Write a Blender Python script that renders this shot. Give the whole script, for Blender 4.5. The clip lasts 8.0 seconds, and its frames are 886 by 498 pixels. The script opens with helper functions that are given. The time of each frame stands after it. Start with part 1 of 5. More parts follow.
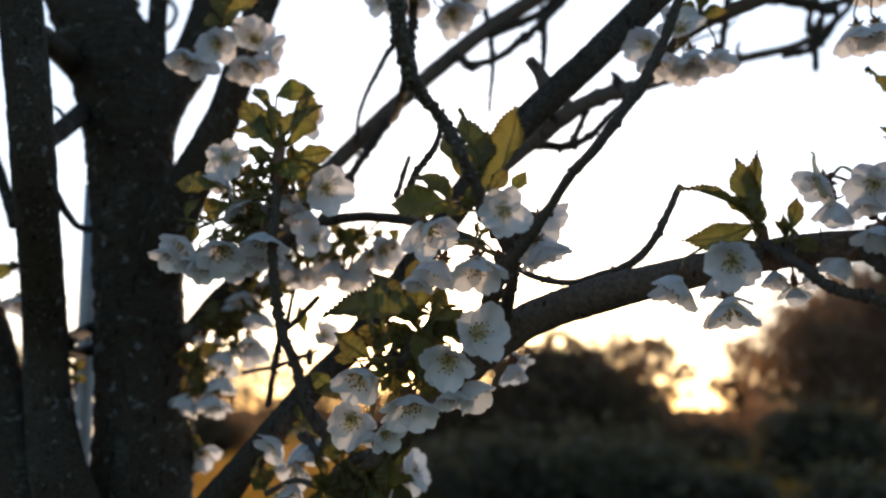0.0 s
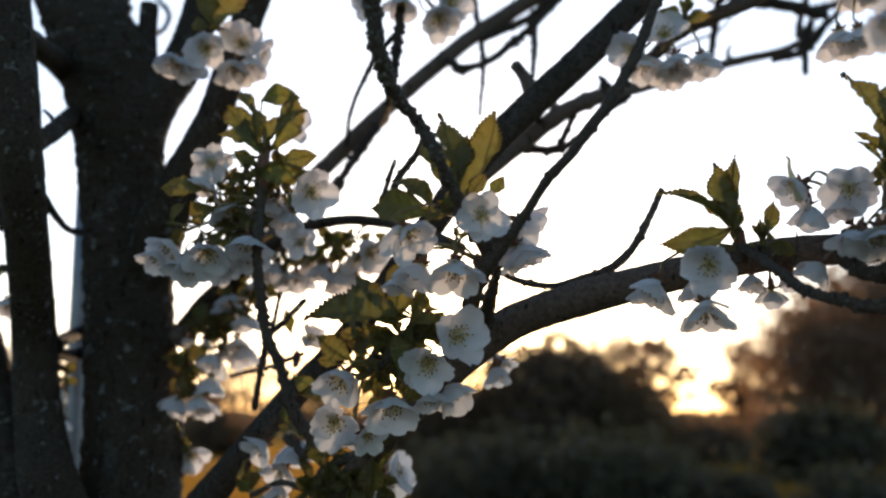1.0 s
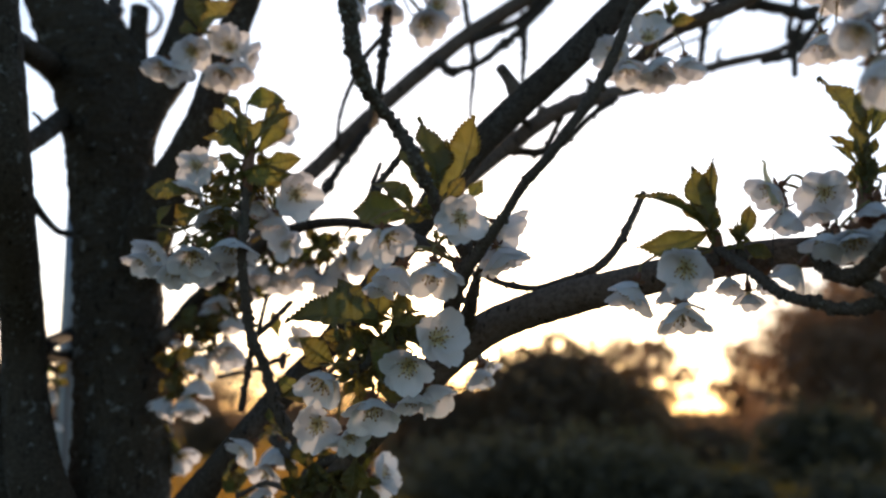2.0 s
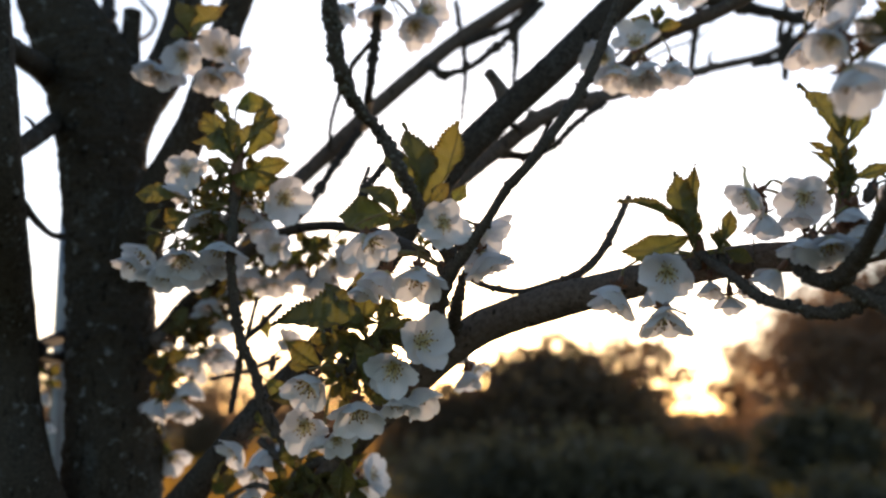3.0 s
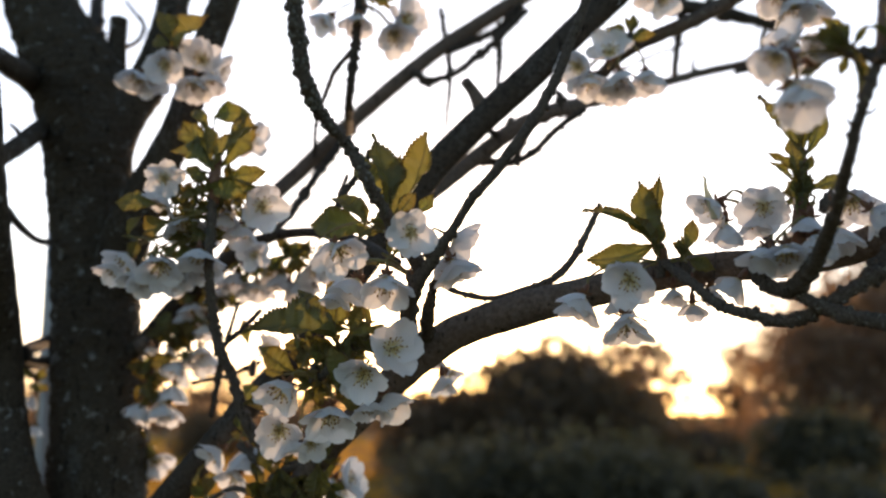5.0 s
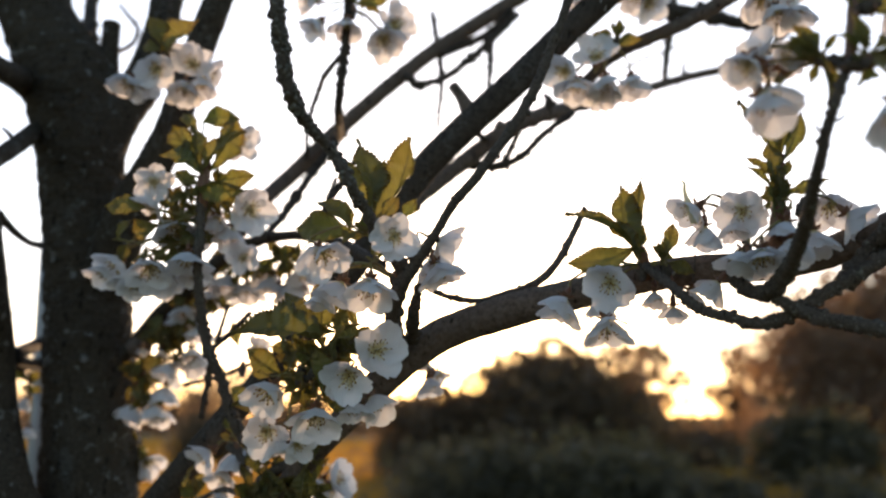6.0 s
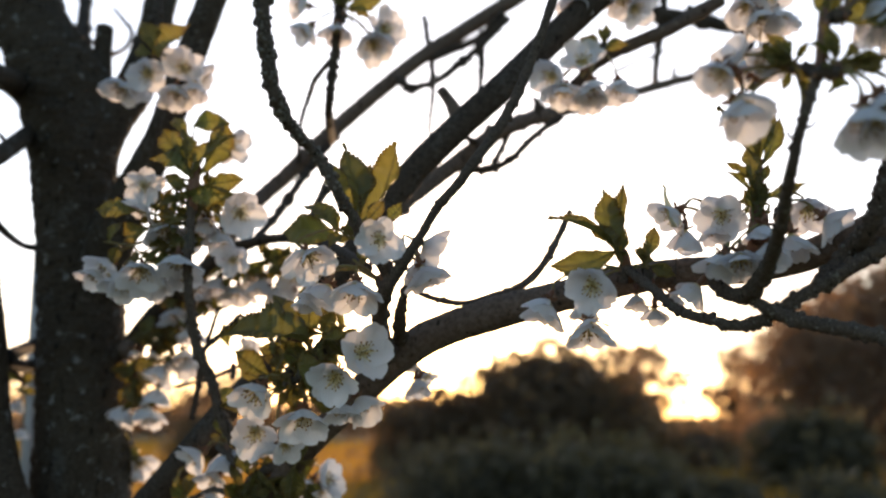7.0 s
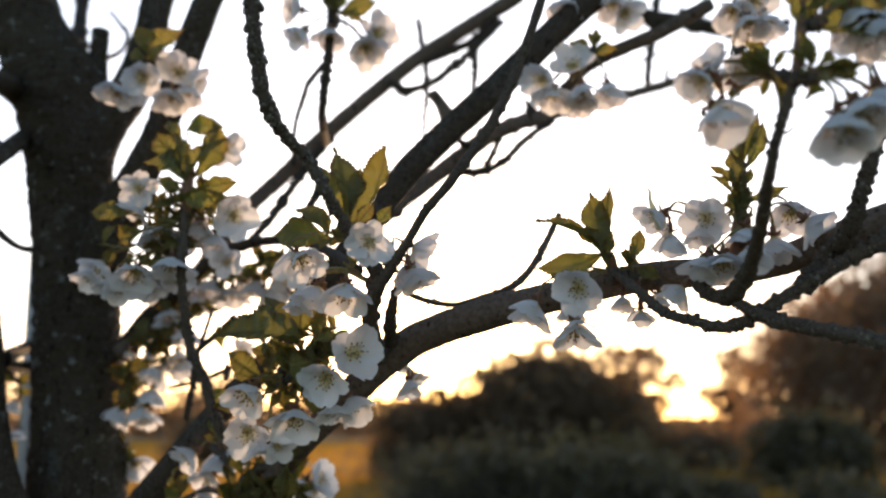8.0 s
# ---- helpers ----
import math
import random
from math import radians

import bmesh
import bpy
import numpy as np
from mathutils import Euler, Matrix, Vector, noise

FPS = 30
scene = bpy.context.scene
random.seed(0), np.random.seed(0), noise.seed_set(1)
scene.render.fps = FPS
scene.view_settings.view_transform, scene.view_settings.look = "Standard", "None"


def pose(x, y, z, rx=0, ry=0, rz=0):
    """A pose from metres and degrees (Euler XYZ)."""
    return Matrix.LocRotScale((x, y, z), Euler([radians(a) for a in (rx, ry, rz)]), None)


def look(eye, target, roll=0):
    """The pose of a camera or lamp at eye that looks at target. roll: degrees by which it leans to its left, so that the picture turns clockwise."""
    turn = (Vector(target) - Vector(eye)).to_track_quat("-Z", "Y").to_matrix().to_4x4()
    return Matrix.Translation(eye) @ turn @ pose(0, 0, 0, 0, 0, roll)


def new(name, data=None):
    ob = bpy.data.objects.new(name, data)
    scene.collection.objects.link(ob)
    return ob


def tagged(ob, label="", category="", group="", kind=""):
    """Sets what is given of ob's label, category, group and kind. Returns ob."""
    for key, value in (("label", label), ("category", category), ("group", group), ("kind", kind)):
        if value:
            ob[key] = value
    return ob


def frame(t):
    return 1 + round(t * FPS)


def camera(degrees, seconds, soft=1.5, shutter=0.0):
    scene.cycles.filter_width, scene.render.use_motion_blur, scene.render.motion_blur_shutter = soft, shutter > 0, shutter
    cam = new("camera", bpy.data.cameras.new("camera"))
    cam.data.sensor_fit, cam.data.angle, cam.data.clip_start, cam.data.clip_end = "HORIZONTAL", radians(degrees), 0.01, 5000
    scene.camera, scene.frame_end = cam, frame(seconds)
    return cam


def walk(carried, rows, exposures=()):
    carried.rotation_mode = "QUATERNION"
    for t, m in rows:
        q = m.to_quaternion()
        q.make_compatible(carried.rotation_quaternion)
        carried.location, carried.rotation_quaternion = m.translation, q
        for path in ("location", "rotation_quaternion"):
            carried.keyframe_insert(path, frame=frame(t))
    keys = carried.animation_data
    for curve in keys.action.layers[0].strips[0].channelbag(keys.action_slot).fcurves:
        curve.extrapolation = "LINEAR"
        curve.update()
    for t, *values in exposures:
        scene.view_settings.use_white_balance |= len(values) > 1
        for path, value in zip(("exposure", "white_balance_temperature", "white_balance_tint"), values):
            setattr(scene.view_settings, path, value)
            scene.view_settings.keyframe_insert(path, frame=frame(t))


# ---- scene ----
# ---- camera and walk ----
cam = camera(54.4, 8.0, 2.3)
cam.data.dof.use_dof = True
cam.data.dof.focus_distance = 0.74
cam.data.dof.aperture_fstop = 3.5
METRES, EYE, TILT, LEAN, TURN = 0.125, 1.5, 11.0, 0.0, 0.0
ROWS = [
    (0.0, 0.0, 0.0, 0.0, 0.0, 0.0, 0.0),
    (0.5, 0.0644, -0.023, 0.009, 0.02, 0.07, -0.01),
    (1.0, 0.1351, -0.043, 0.0104, 0.03, 0.14, -0.02),
    (1.5, 0.2011, -0.0635, 0.014, 0.01, 0.18, -0.02),
    (2.0, 0.266, -0.0869, 0.0265, 0.02, 0.16, -0.02),
    (3.5, 0.4025, -0.176, 0.0642, -0.11, 0.22, -0.02),
    (4.0, 0.452, -0.206, 0.0787, -0.11, 0.23, 0.01),
    (5.5, 0.6216, -0.294, 0.1018, -0.11, 0.37, -0.05),
    (6.0, 0.6695, -0.3348, 0.1088, -0.18, 0.41, -0.02),
    (6.5, 0.7101, -0.3724, 0.1148, -0.27, 0.44, -0.02),
    (7.0, 0.756, -0.4198, 0.1215, -0.34, 0.49, -0.02),
    (7.5, 0.7888, -0.4634, 0.13, -0.41, 0.51, 0.0),
    (8.0, 0.8218, -0.5092, 0.1315, -0.44, 0.55, 0.01),
]
walk(cam, [(t, pose(0, 0, EYE, TILT, LEAN, TURN) @ pose(METRES * x, METRES * y, METRES * z, 90 + pitch, roll, yaw)) for t, x, y, z, yaw, pitch, roll in ROWS],
     exposures=[(0.0, 0.68, 5650, 11), (2.0, 0.72, 5750, 12), (3.4, 0.99, 6000, 14), (5.5, 1.15, 6200, 15), (8.0, 1.21, 6250, 15)])

# ---- sky and sun ----
SUN_EL, SUN_AZ = 4.3, 2.2
sun_dir = Vector((math.sin(radians(SUN_AZ)) * math.cos(radians(SUN_EL)), math.cos(radians(SUN_AZ)) * math.cos(radians(SUN_EL)), math.sin(radians(SUN_EL))))
world = bpy.data.worlds.new("evening_sky")
scene.world = world
world.use_nodes = True
wn = world.node_tree
wn.nodes.clear()
sky = wn.nodes.new("ShaderNodeTexSky")
sky.sky_type = "NISHITA"
sky.sun_disc = False
sky.sun_elevation = radians(SUN_EL)
sky.sun_rotation = radians(SUN_AZ)
sky.dust_density = 1.0
sky.air_density = 0.8
background = wn.nodes.new("ShaderNodeBackground")
background.inputs["Strength"].default_value = 0.15
wout = wn.nodes.new("ShaderNodeOutputWorld")
# the bright ring of sky close round the low sun
sky_way = wn.nodes.new("ShaderNodeTexCoord")
to_sun = wn.nodes.new("ShaderNodeVectorMath")
to_sun.operation = "DOT_PRODUCT"
to_sun.inputs[1].default_value = sun_dir
wn.links.new(sky_way.outputs["Generated"], to_sun.inputs[0])
total = sky.outputs[0]
for power, colour in ((90000.0, (900, 620, 330)), (5000.0, (60, 38, 17)), (400.0, (5, 2.2, 0.8))):
    near = wn.nodes.new("ShaderNodeMath")
    near.operation, near.use_clamp = "POWER", True
    near.inputs[1].default_value = power
    wn.links.new(to_sun.outputs["Value"], near.inputs[0])
    glow = wn.nodes.new("ShaderNodeMix")
    glow.data_type, glow.blend_type, glow.clamp_result = "RGBA", "ADD", False
    glow.inputs[7].default_value = (*colour, 1)
    wn.links.new(near.outputs[0], glow.inputs[0])
    wn.links.new(total, glow.inputs[6])
    total = glow.outputs[2]
# hazy evening light over the sun's half of the sky, peach at the horizon and white above
split = wn.nodes.new("ShaderNodeSeparateXYZ")
wn.links.new(sky_way.outputs["Generated"], split.inputs[0])
haze = wn.nodes.new("ShaderNodeValToRGB")
stops = ((0.0, (0.76, 0.38, 0.42)), (0.06, (0.91, 0.55, 0.53)), (0.13, (0.92, 0.76, 0.62)), (0.22, (0.90, 0.93, 0.98)))
while len(haze.color_ramp.elements) < len(stops):
    haze.color_ramp.elements.new(0.5)
for element, (height, colour) in zip(haze.color_ramp.elements, stops):
    element.position, element.color = height, (*colour, 1)
wn.links.new(split.outputs["Z"], haze.inputs["Fac"])
bright = wn.nodes.new("ShaderNodeVectorMath")
bright.operation = "SCALE"
bright.inputs["Scale"].default_value = 5.0
wn.links.new(haze.outputs["Color"], bright.inputs[0])
wide = wn.nodes.new("ShaderNodeMath")
wide.operation, wide.use_clamp = "POWER", True
wide.inputs[1].default_value = 3.5
wn.links.new(to_sun.outputs["Value"], wide.inputs[0])
veil = wn.nodes.new("ShaderNodeMix")
veil.data_type, veil.blend_type, veil.clamp_result = "RGBA", "ADD", False
wn.links.new(wide.outputs[0], veil.inputs[0])
wn.links.new(total, veil.inputs[6])
wn.links.new(bright.outputs[0], veil.inputs[7])
wn.links.new(veil.outputs[2], background.inputs["Color"])
wn.links.new(background.outputs[0], wout.inputs["Surface"])
sun = new("sun", bpy.data.lights.new("sun", "SUN"))
sun.data.energy, sun.data.angle, sun.data.color = 2.3, radians(0.53), (1.0, 0.62, 0.32)
sun.matrix_world = look(sun_dir * 50, (0, 0, 0))

# ---- materials ----
def material(name, **kw):
    """A node material with a Principled shader; gives the material, its tree and the shader."""
    m = bpy.data.materials.new(name)
    m.use_nodes = True
    t = m.node_tree
    b = t.nodes["Principled BSDF"]
    for k, v in kw.items():
        b.inputs[k.replace("_", " ")].default_value = v
    return m, t, b


def noise_tex(t, scale, detail=6.0, rough=0.6, stretch=None, space="Object"):
    tc = t.nodes.new("ShaderNodeTexCoord")
    n = t.nodes.new("ShaderNodeTexNoise")
    n.inputs["Scale"].default_value, n.inputs["Detail"].default_value, n.inputs["Roughness"].default_value = scale, detail, rough
    if stretch:
        mp = t.nodes.new("ShaderNodeMapping")
        mp.inputs["Scale"].default_value = stretch
        t.links.new(tc.outputs[space], mp.inputs["Vector"])
        t.links.new(mp.outputs[0], n.inputs["Vector"])
    else:
        t.links.new(tc.outputs[space], n.inputs["Vector"])
    return n.outputs["Fac"]


def ramp(t, fac, stops):
    r = t.nodes.new("ShaderNodeValToRGB")
    e = r.color_ramp.elements
    while len(e) < len(stops):
        e.new(0.5)
    for el, (p, c) in zip(e, stops):
        el.position, el.color = p, (*c, 1) if len(c) == 3 else c
    t.links.new(fac, r.inputs["Fac"])
    return r.outputs["Color"]


def mix(t, fac, a, b, mode="MIX"):
    n = t.nodes.new("ShaderNodeMix")
    n.data_type, n.blend_type = "RGBA", mode
    for value, sock in ((fac, n.inputs[0]), (a, n.inputs[6]), (b, n.inputs[7])):
        if isinstance(value, (int, float)):
            sock.default_value = value
        elif isinstance(value, tuple):
            sock.default_value = (*value, 1)
        else:
            t.links.new(value, sock)
    return n.outputs[2]


def bump(t, b, height, strength, distance):
    n = t.nodes.new("ShaderNodeBump")
    n.inputs["Strength"].default_value, n.inputs["Distance"].default_value = strength, distance
    t.links.new(height, n.inputs["Height"])
    t.links.new(n.outputs[0], b.inputs["Normal"])
    return n.outputs[0]


def bark_material(name, dark, light, lichen, lichen_from, scale=1.0):
    """Cherry bark: fine grain, broad patches, cross-wise pores and pale lichen specks."""
    m, t, b = material(name, Roughness=0.9)
    b.inputs["Specular IOR Level"].default_value = 0.15
    grain = noise_tex(t, 220 * scale, 8, 0.7)
    patch = noise_tex(t, 14 * scale, 5, 0.6)
    pores = noise_tex(t, 70 * scale, 4, 0.6, (1.5, 1.5, 0.6))
    base = mix(t, ramp(t, patch, [(0.3, (0, 0, 0)), (0.7, (1, 1, 1))]), dark, light)
    base = mix(t, ramp(t, grain, [(0.35, (0, 0, 0)), (0.75, (1, 1, 1))]), base, tuple(c * 1.8 for c in light))
    base = mix(t, ramp(t, pores, [(0.6, (0, 0, 0)), (0.68, (1, 1, 1))]), base, tuple(c * 0.5 for c in dark))
    specks = noise_tex(t, 55 * scale, 6, 0.65)
    base = mix(t, ramp(t, specks, [(lichen_from, (0, 0, 0)), (lichen_from + 0.05, (1, 1, 1))]), base, lichen)
    # broad crusts of grey-green lichen, broken up by the grain
    crust = mix(t, 0.35, noise_tex(t, 19 * scale, 8, 0.72, (1.0, 1.0, 0.55)), grain)
    base = mix(t, ramp(t, crust, [(0.545, (0, 0, 0)), (0.585, (0.42, 0.42, 0.42))]), base, tuple(c * 0.62 for c in lichen))
    t.links.new(base, b.inputs["Base Color"])
    h = mix(t, 0.5, grain, pores)
    bump(t, b, h, 0.8, 0.002)
    return m


def thin_material(name, colours, through_colour, share, rough, scale, vein=None, spec=0.4, tip=None, heart=None):
    """A leaf or petal: a glossy skin over a part that lets light through, varied from piece to piece."""
    m, t, b = material(name, Roughness=rough)
    b.inputs["Specular IOR Level"].default_value = spec
    n = noise_tex(t, scale, 5, 0.6)
    info = t.nodes.new("ShaderNodeObjectInfo")
    col = ramp(t, n, [(0.3, colours[0]), (0.7, colours[1])])
    col = mix(t, info.outputs["Random"], col, colours[2])
    if vein:
        tc = t.nodes.new("ShaderNodeTexCoord")
        w = t.nodes.new("ShaderNodeTexWave")
        w.inputs["Scale"].default_value, w.inputs["Distortion"].default_value, w.inputs["Detail"].default_value = vein[0], vein[1], 2.0
        mp = t.nodes.new("ShaderNodeMapping")
        mp.inputs["Rotation"].default_value = (0, 0, vein[2])
        t.links.new(tc.outputs["UV"], mp.inputs["Vector"])
        t.links.new(mp.outputs[0], w.inputs["Vector"])
        bump(t, b, mix(t, 0.5, w.outputs["Fac"], n), vein[3], 0.0006)
        if heart:
            # faint veins along the petal, and its pale green-yellow foot
            col = mix(t, ramp(t, w.outputs["Fac"], [(0.60, (0, 0, 0)), (0.95, (0.22, 0.22, 0.22))]), col, tuple(c * 0.72 for c in colours[0]))
            xyz = t.nodes.new("ShaderNodeSeparateXYZ")
            t.links.new(tc.outputs["UV"], xyz.inputs[0])
            col = mix(t, ramp(t, xyz.outputs["X"], [(0.03, (1, 1, 1)), (0.22, (0, 0, 0))]), col, heart)
        if tip:
            # paler ribs, and bronze towards the tip and the toothed rim
            xyz = t.nodes.new("ShaderNodeSeparateXYZ")
            t.links.new(tc.outputs["UV"], xyz.inputs[0])
            col = mix(t, ramp(t, w.outputs["Fac"], [(0.80, (0, 0, 0)), (0.97, (0.22, 0.22, 0.22))]), col, tuple(c * 1.5 for c in colours[1]))
            along = ramp(t, xyz.outputs["X"], [(0.45, (0, 0, 0)), (1.0, (0.7, 0.7, 0.7))])
            across = ramp(t, xyz.outputs["Y"], [(0.0, (0.6, 0.6, 0.6)), (0.14, (0, 0, 0)), (0.86, (0, 0, 0)), (1.0, (0.6, 0.6, 0.6))])
            rim = mix(t, 1.0, along, across, "ADD")
            col = mix(t, mix(t, 1.0, rim, ramp(t, n, [(0.3, (0.3, 0.3, 0.3)), (0.7, (1, 1, 1))]), "MULTIPLY"), col, tip)
    t.links.new(col, b.inputs["Base Color"])
    tr = t.nodes.new("ShaderNodeBsdfTranslucent")
    t.links.new(mix(t, 1.0, col, through_colour, "MULTIPLY"), tr.inputs["Color"])
    ms = t.nodes.new("ShaderNodeMixShader")
    ms.inputs[0].default_value = share
    t.links.new(b.outputs[0], ms.inputs[1])
    t.links.new(tr.outputs[0], ms.inputs[2])
    t.links.new(ms.outputs[0], t.nodes["Material Output"].inputs["Surface"])
    return m


MAT_TRUNK = bark_material("old_cherry_bark", (0.020, 0.016, 0.011), (0.047, 0.038, 0.028), (0.17, 0.17, 0.16), 0.60)
MAT_LIMB = bark_material("smooth_cherry_bark", (0.060, 0.045, 0.036), (0.125, 0.097, 0.079), (0.22, 0.21, 0.19), 0.70)
MAT_LIMB_DARK = bark_material("weathered_limb_bark", (0.022, 0.018, 0.014), (0.052, 0.042, 0.034), (0.17, 0.16, 0.15), 0.68)
MAT_TWIG = bark_material("lichened_twig_bark", (0.040, 0.031, 0.026), (0.085, 0.070, 0.058), (0.20, 0.20, 0.16), 0.62, 2.0)
MAT_LICHEN = bark_material("grey_lichen", (0.085, 0.08, 0.068), (0.16, 0.152, 0.13), (0.24, 0.24, 0.20), 0.6, 3.0)
MAT_PETAL = thin_material("white_petal", ((0.84, 0.86, 0.91), (0.91, 0.92, 0.95), (0.88, 0.89, 0.93)), (1.0, 0.99, 0.98), 0.42, 0.55, 300, (4.5, 2.0, 1.57, 0.5), 0.3, None, (0.87, 0.85, 0.66))
MAT_LEAF = thin_material("young_bronze_leaf", ((0.116, 0.130, 0.048), (0.167, 0.174, 0.067), (0.172, 0.148, 0.060)), (1.5, 1.5, 0.75), 0.44, 0.40, 60, (6.0, 0.8, 0.7, 0.7), 0.4, (0.20, 0.130, 0.042))
# the same leaf darkened by a fifth: shade within the foliage, put into the colour
MAT_LEAF_SHADED = thin_material("shaded_young_leaf", ((0.092, 0.102, 0.038), (0.134, 0.136, 0.050), (0.136, 0.113, 0.044)), (1.6, 1.5, 0.65), 0.32, 0.40, 60, (6.0, 0.8, 0.7, 0.7), 0.4, (0.14, 0.090, 0.032))
MAT_CALYX, _t, _b = material("red_brown_calyx", Roughness=0.5)
_t.links.new(ramp(_t, noise_tex(_t, 150), [(0.3, (0.15, 0.055, 0.035)), (0.7, (0.20, 0.11, 0.05))]), _b.inputs["Base Color"])
MAT_STALK, _t, _b = material("green_stalk", Roughness=0.45)
_t.links.new(ramp(_t, noise_tex(_t, 120), [(0.3, (0.19, 0.11, 0.045)), (0.7, (0.20, 0.21, 0.065))]), _b.inputs["Base Color"])
MAT_FILAMENT, _t, _b = material("white_filament", Roughness=0.5)
_t.links.new(ramp(_t, noise_tex(_t, 200), [(0.3, (0.76, 0.64, 0.26)), (0.7, (0.82, 0.74, 0.40))]), _b.inputs["Base Color"])
MAT_ANTHER, _t, _b = material("yellow_anther", Roughness=0.7)
_t.links.new(ramp(_t, noise_tex(_t, 900), [(0.3, (0.22, 0.11, 0.04)), (0.7, (0.42, 0.26, 0.07))]), _b.inputs["Base Color"])
MAT_POST, _t, _b = material("galvanised_post", Roughness=0.45, Metallic=0.6)
_t.links.new(ramp(_t, noise_tex(_t, 25), [(0.3, (0.26, 0.29, 0.34)), (0.7, (0.36, 0.39, 0.45))]), _b.inputs["Base Color"])
MAT_TIE, _t, _b = material("black_rubber_tie", Roughness=0.9)
_b.inputs["Specular IOR Level"].default_value = 0.1
_t.links.new(ramp(_t, noise_tex(_t, 90), [(0.3, (0.012, 0.012, 0.012)), (0.7, (0.03, 0.028, 0.026))]), _b.inputs["Base Color"])
MAT_FAR_LEAF = thin_material("evergreen_leaf", ((0.112, 0.088, 0.058), (0.168, 0.130, 0.085), (0.150, 0.112, 0.078)), (1.7, 1.35, 0.8), 0.48, 0.6, 0.8)
MAT_SHRUB = thin_material("dark_shrub_leaf", ((0.078, 0.072, 0.047), (0.120, 0.110, 0.070), (0.104, 0.091, 0.062)), (1.6, 1.4, 0.8), 0.40, 0.6, 0.8)
MAT_FAR_SPRING = thin_material("spring_leaf", ((0.190, 0.132, 0.094), (0.265, 0.184, 0.126), (0.23, 0.158, 0.112)), (1.6, 1.3, 0.8), 0.45, 0.6, 0.8)
MAT_FAR_WOOD = bark_material("far_tree_bark", (0.03, 0.025, 0.02), (0.07, 0.06, 0.05), (0.10, 0.10, 0.08), 0.75, 0.1)
MAT_GRASS = thin_material("meadow_grass", ((0.19, 0.145, 0.042), (0.27, 0.195, 0.055), (0.23, 0.17, 0.048)), (2.1, 1.5, 0.5), 0.60, 0.6, 0.4)
MAT_GROUND, _t, _b = material("meadow_ground", Roughness=0.95)
_g = mix(_t, noise_tex(_t, 0.12, 4), (0.13, 0.10, 0.036), (0.20, 0.145, 0.05))
_g = mix(_t, ramp(_t, noise_tex(_t, 3.0, 6), [(0.4, (0, 0, 0)), (0.7, (1, 1, 1))]), _g, (0.11, 0.10, 0.04))
_t.links.new(_g, _b.inputs["Base Color"])
bump(_t, _b, noise_tex(_t, 12, 6), 1.0, 0.05)

# ---- builders ----
RND = random.Random(7)


def part(name, mesh, mat, parent, label="", at=None, kind=""):
    """One mesh as one part under a thing; at: its pose in the world (or in its parent, for a sub-part)."""
    ob = new(name, mesh)
    mats = mat if isinstance(mat, tuple) else (mat,)
    if not mesh.materials:
        for x in mats:
            mesh.materials.append(x)
    ob.parent = parent
    if parent is not None and parent.type == "EMPTY":
        ob.matrix_parent_inverse = Matrix.Translation(-parent.location)
    if at is not None:
        ob.matrix_basis = at
    return tagged(ob, label=label, kind=kind)


def spline(points, steps):
    """Catmull-Rom through control tuples of any length; steps samples per span."""
    p = [np.array(q, float) for q in points]
    p = [2 * p[0] - p[1]] + p + [2 * p[-1] - p[-2]]
    out = []
    for i in range(1, len(p) - 2):
        a, b, c, d = p[i - 1:i + 3]
        for k in range(steps):
            s = k / steps
            out.append(0.5 * (2 * b + (c - a) * s + (2 * a - 5 * b + 4 * c - d) * s * s + (3 * b - a - 3 * c + d) * s ** 3))
    out.append(p[-2])
    return np.array(out)


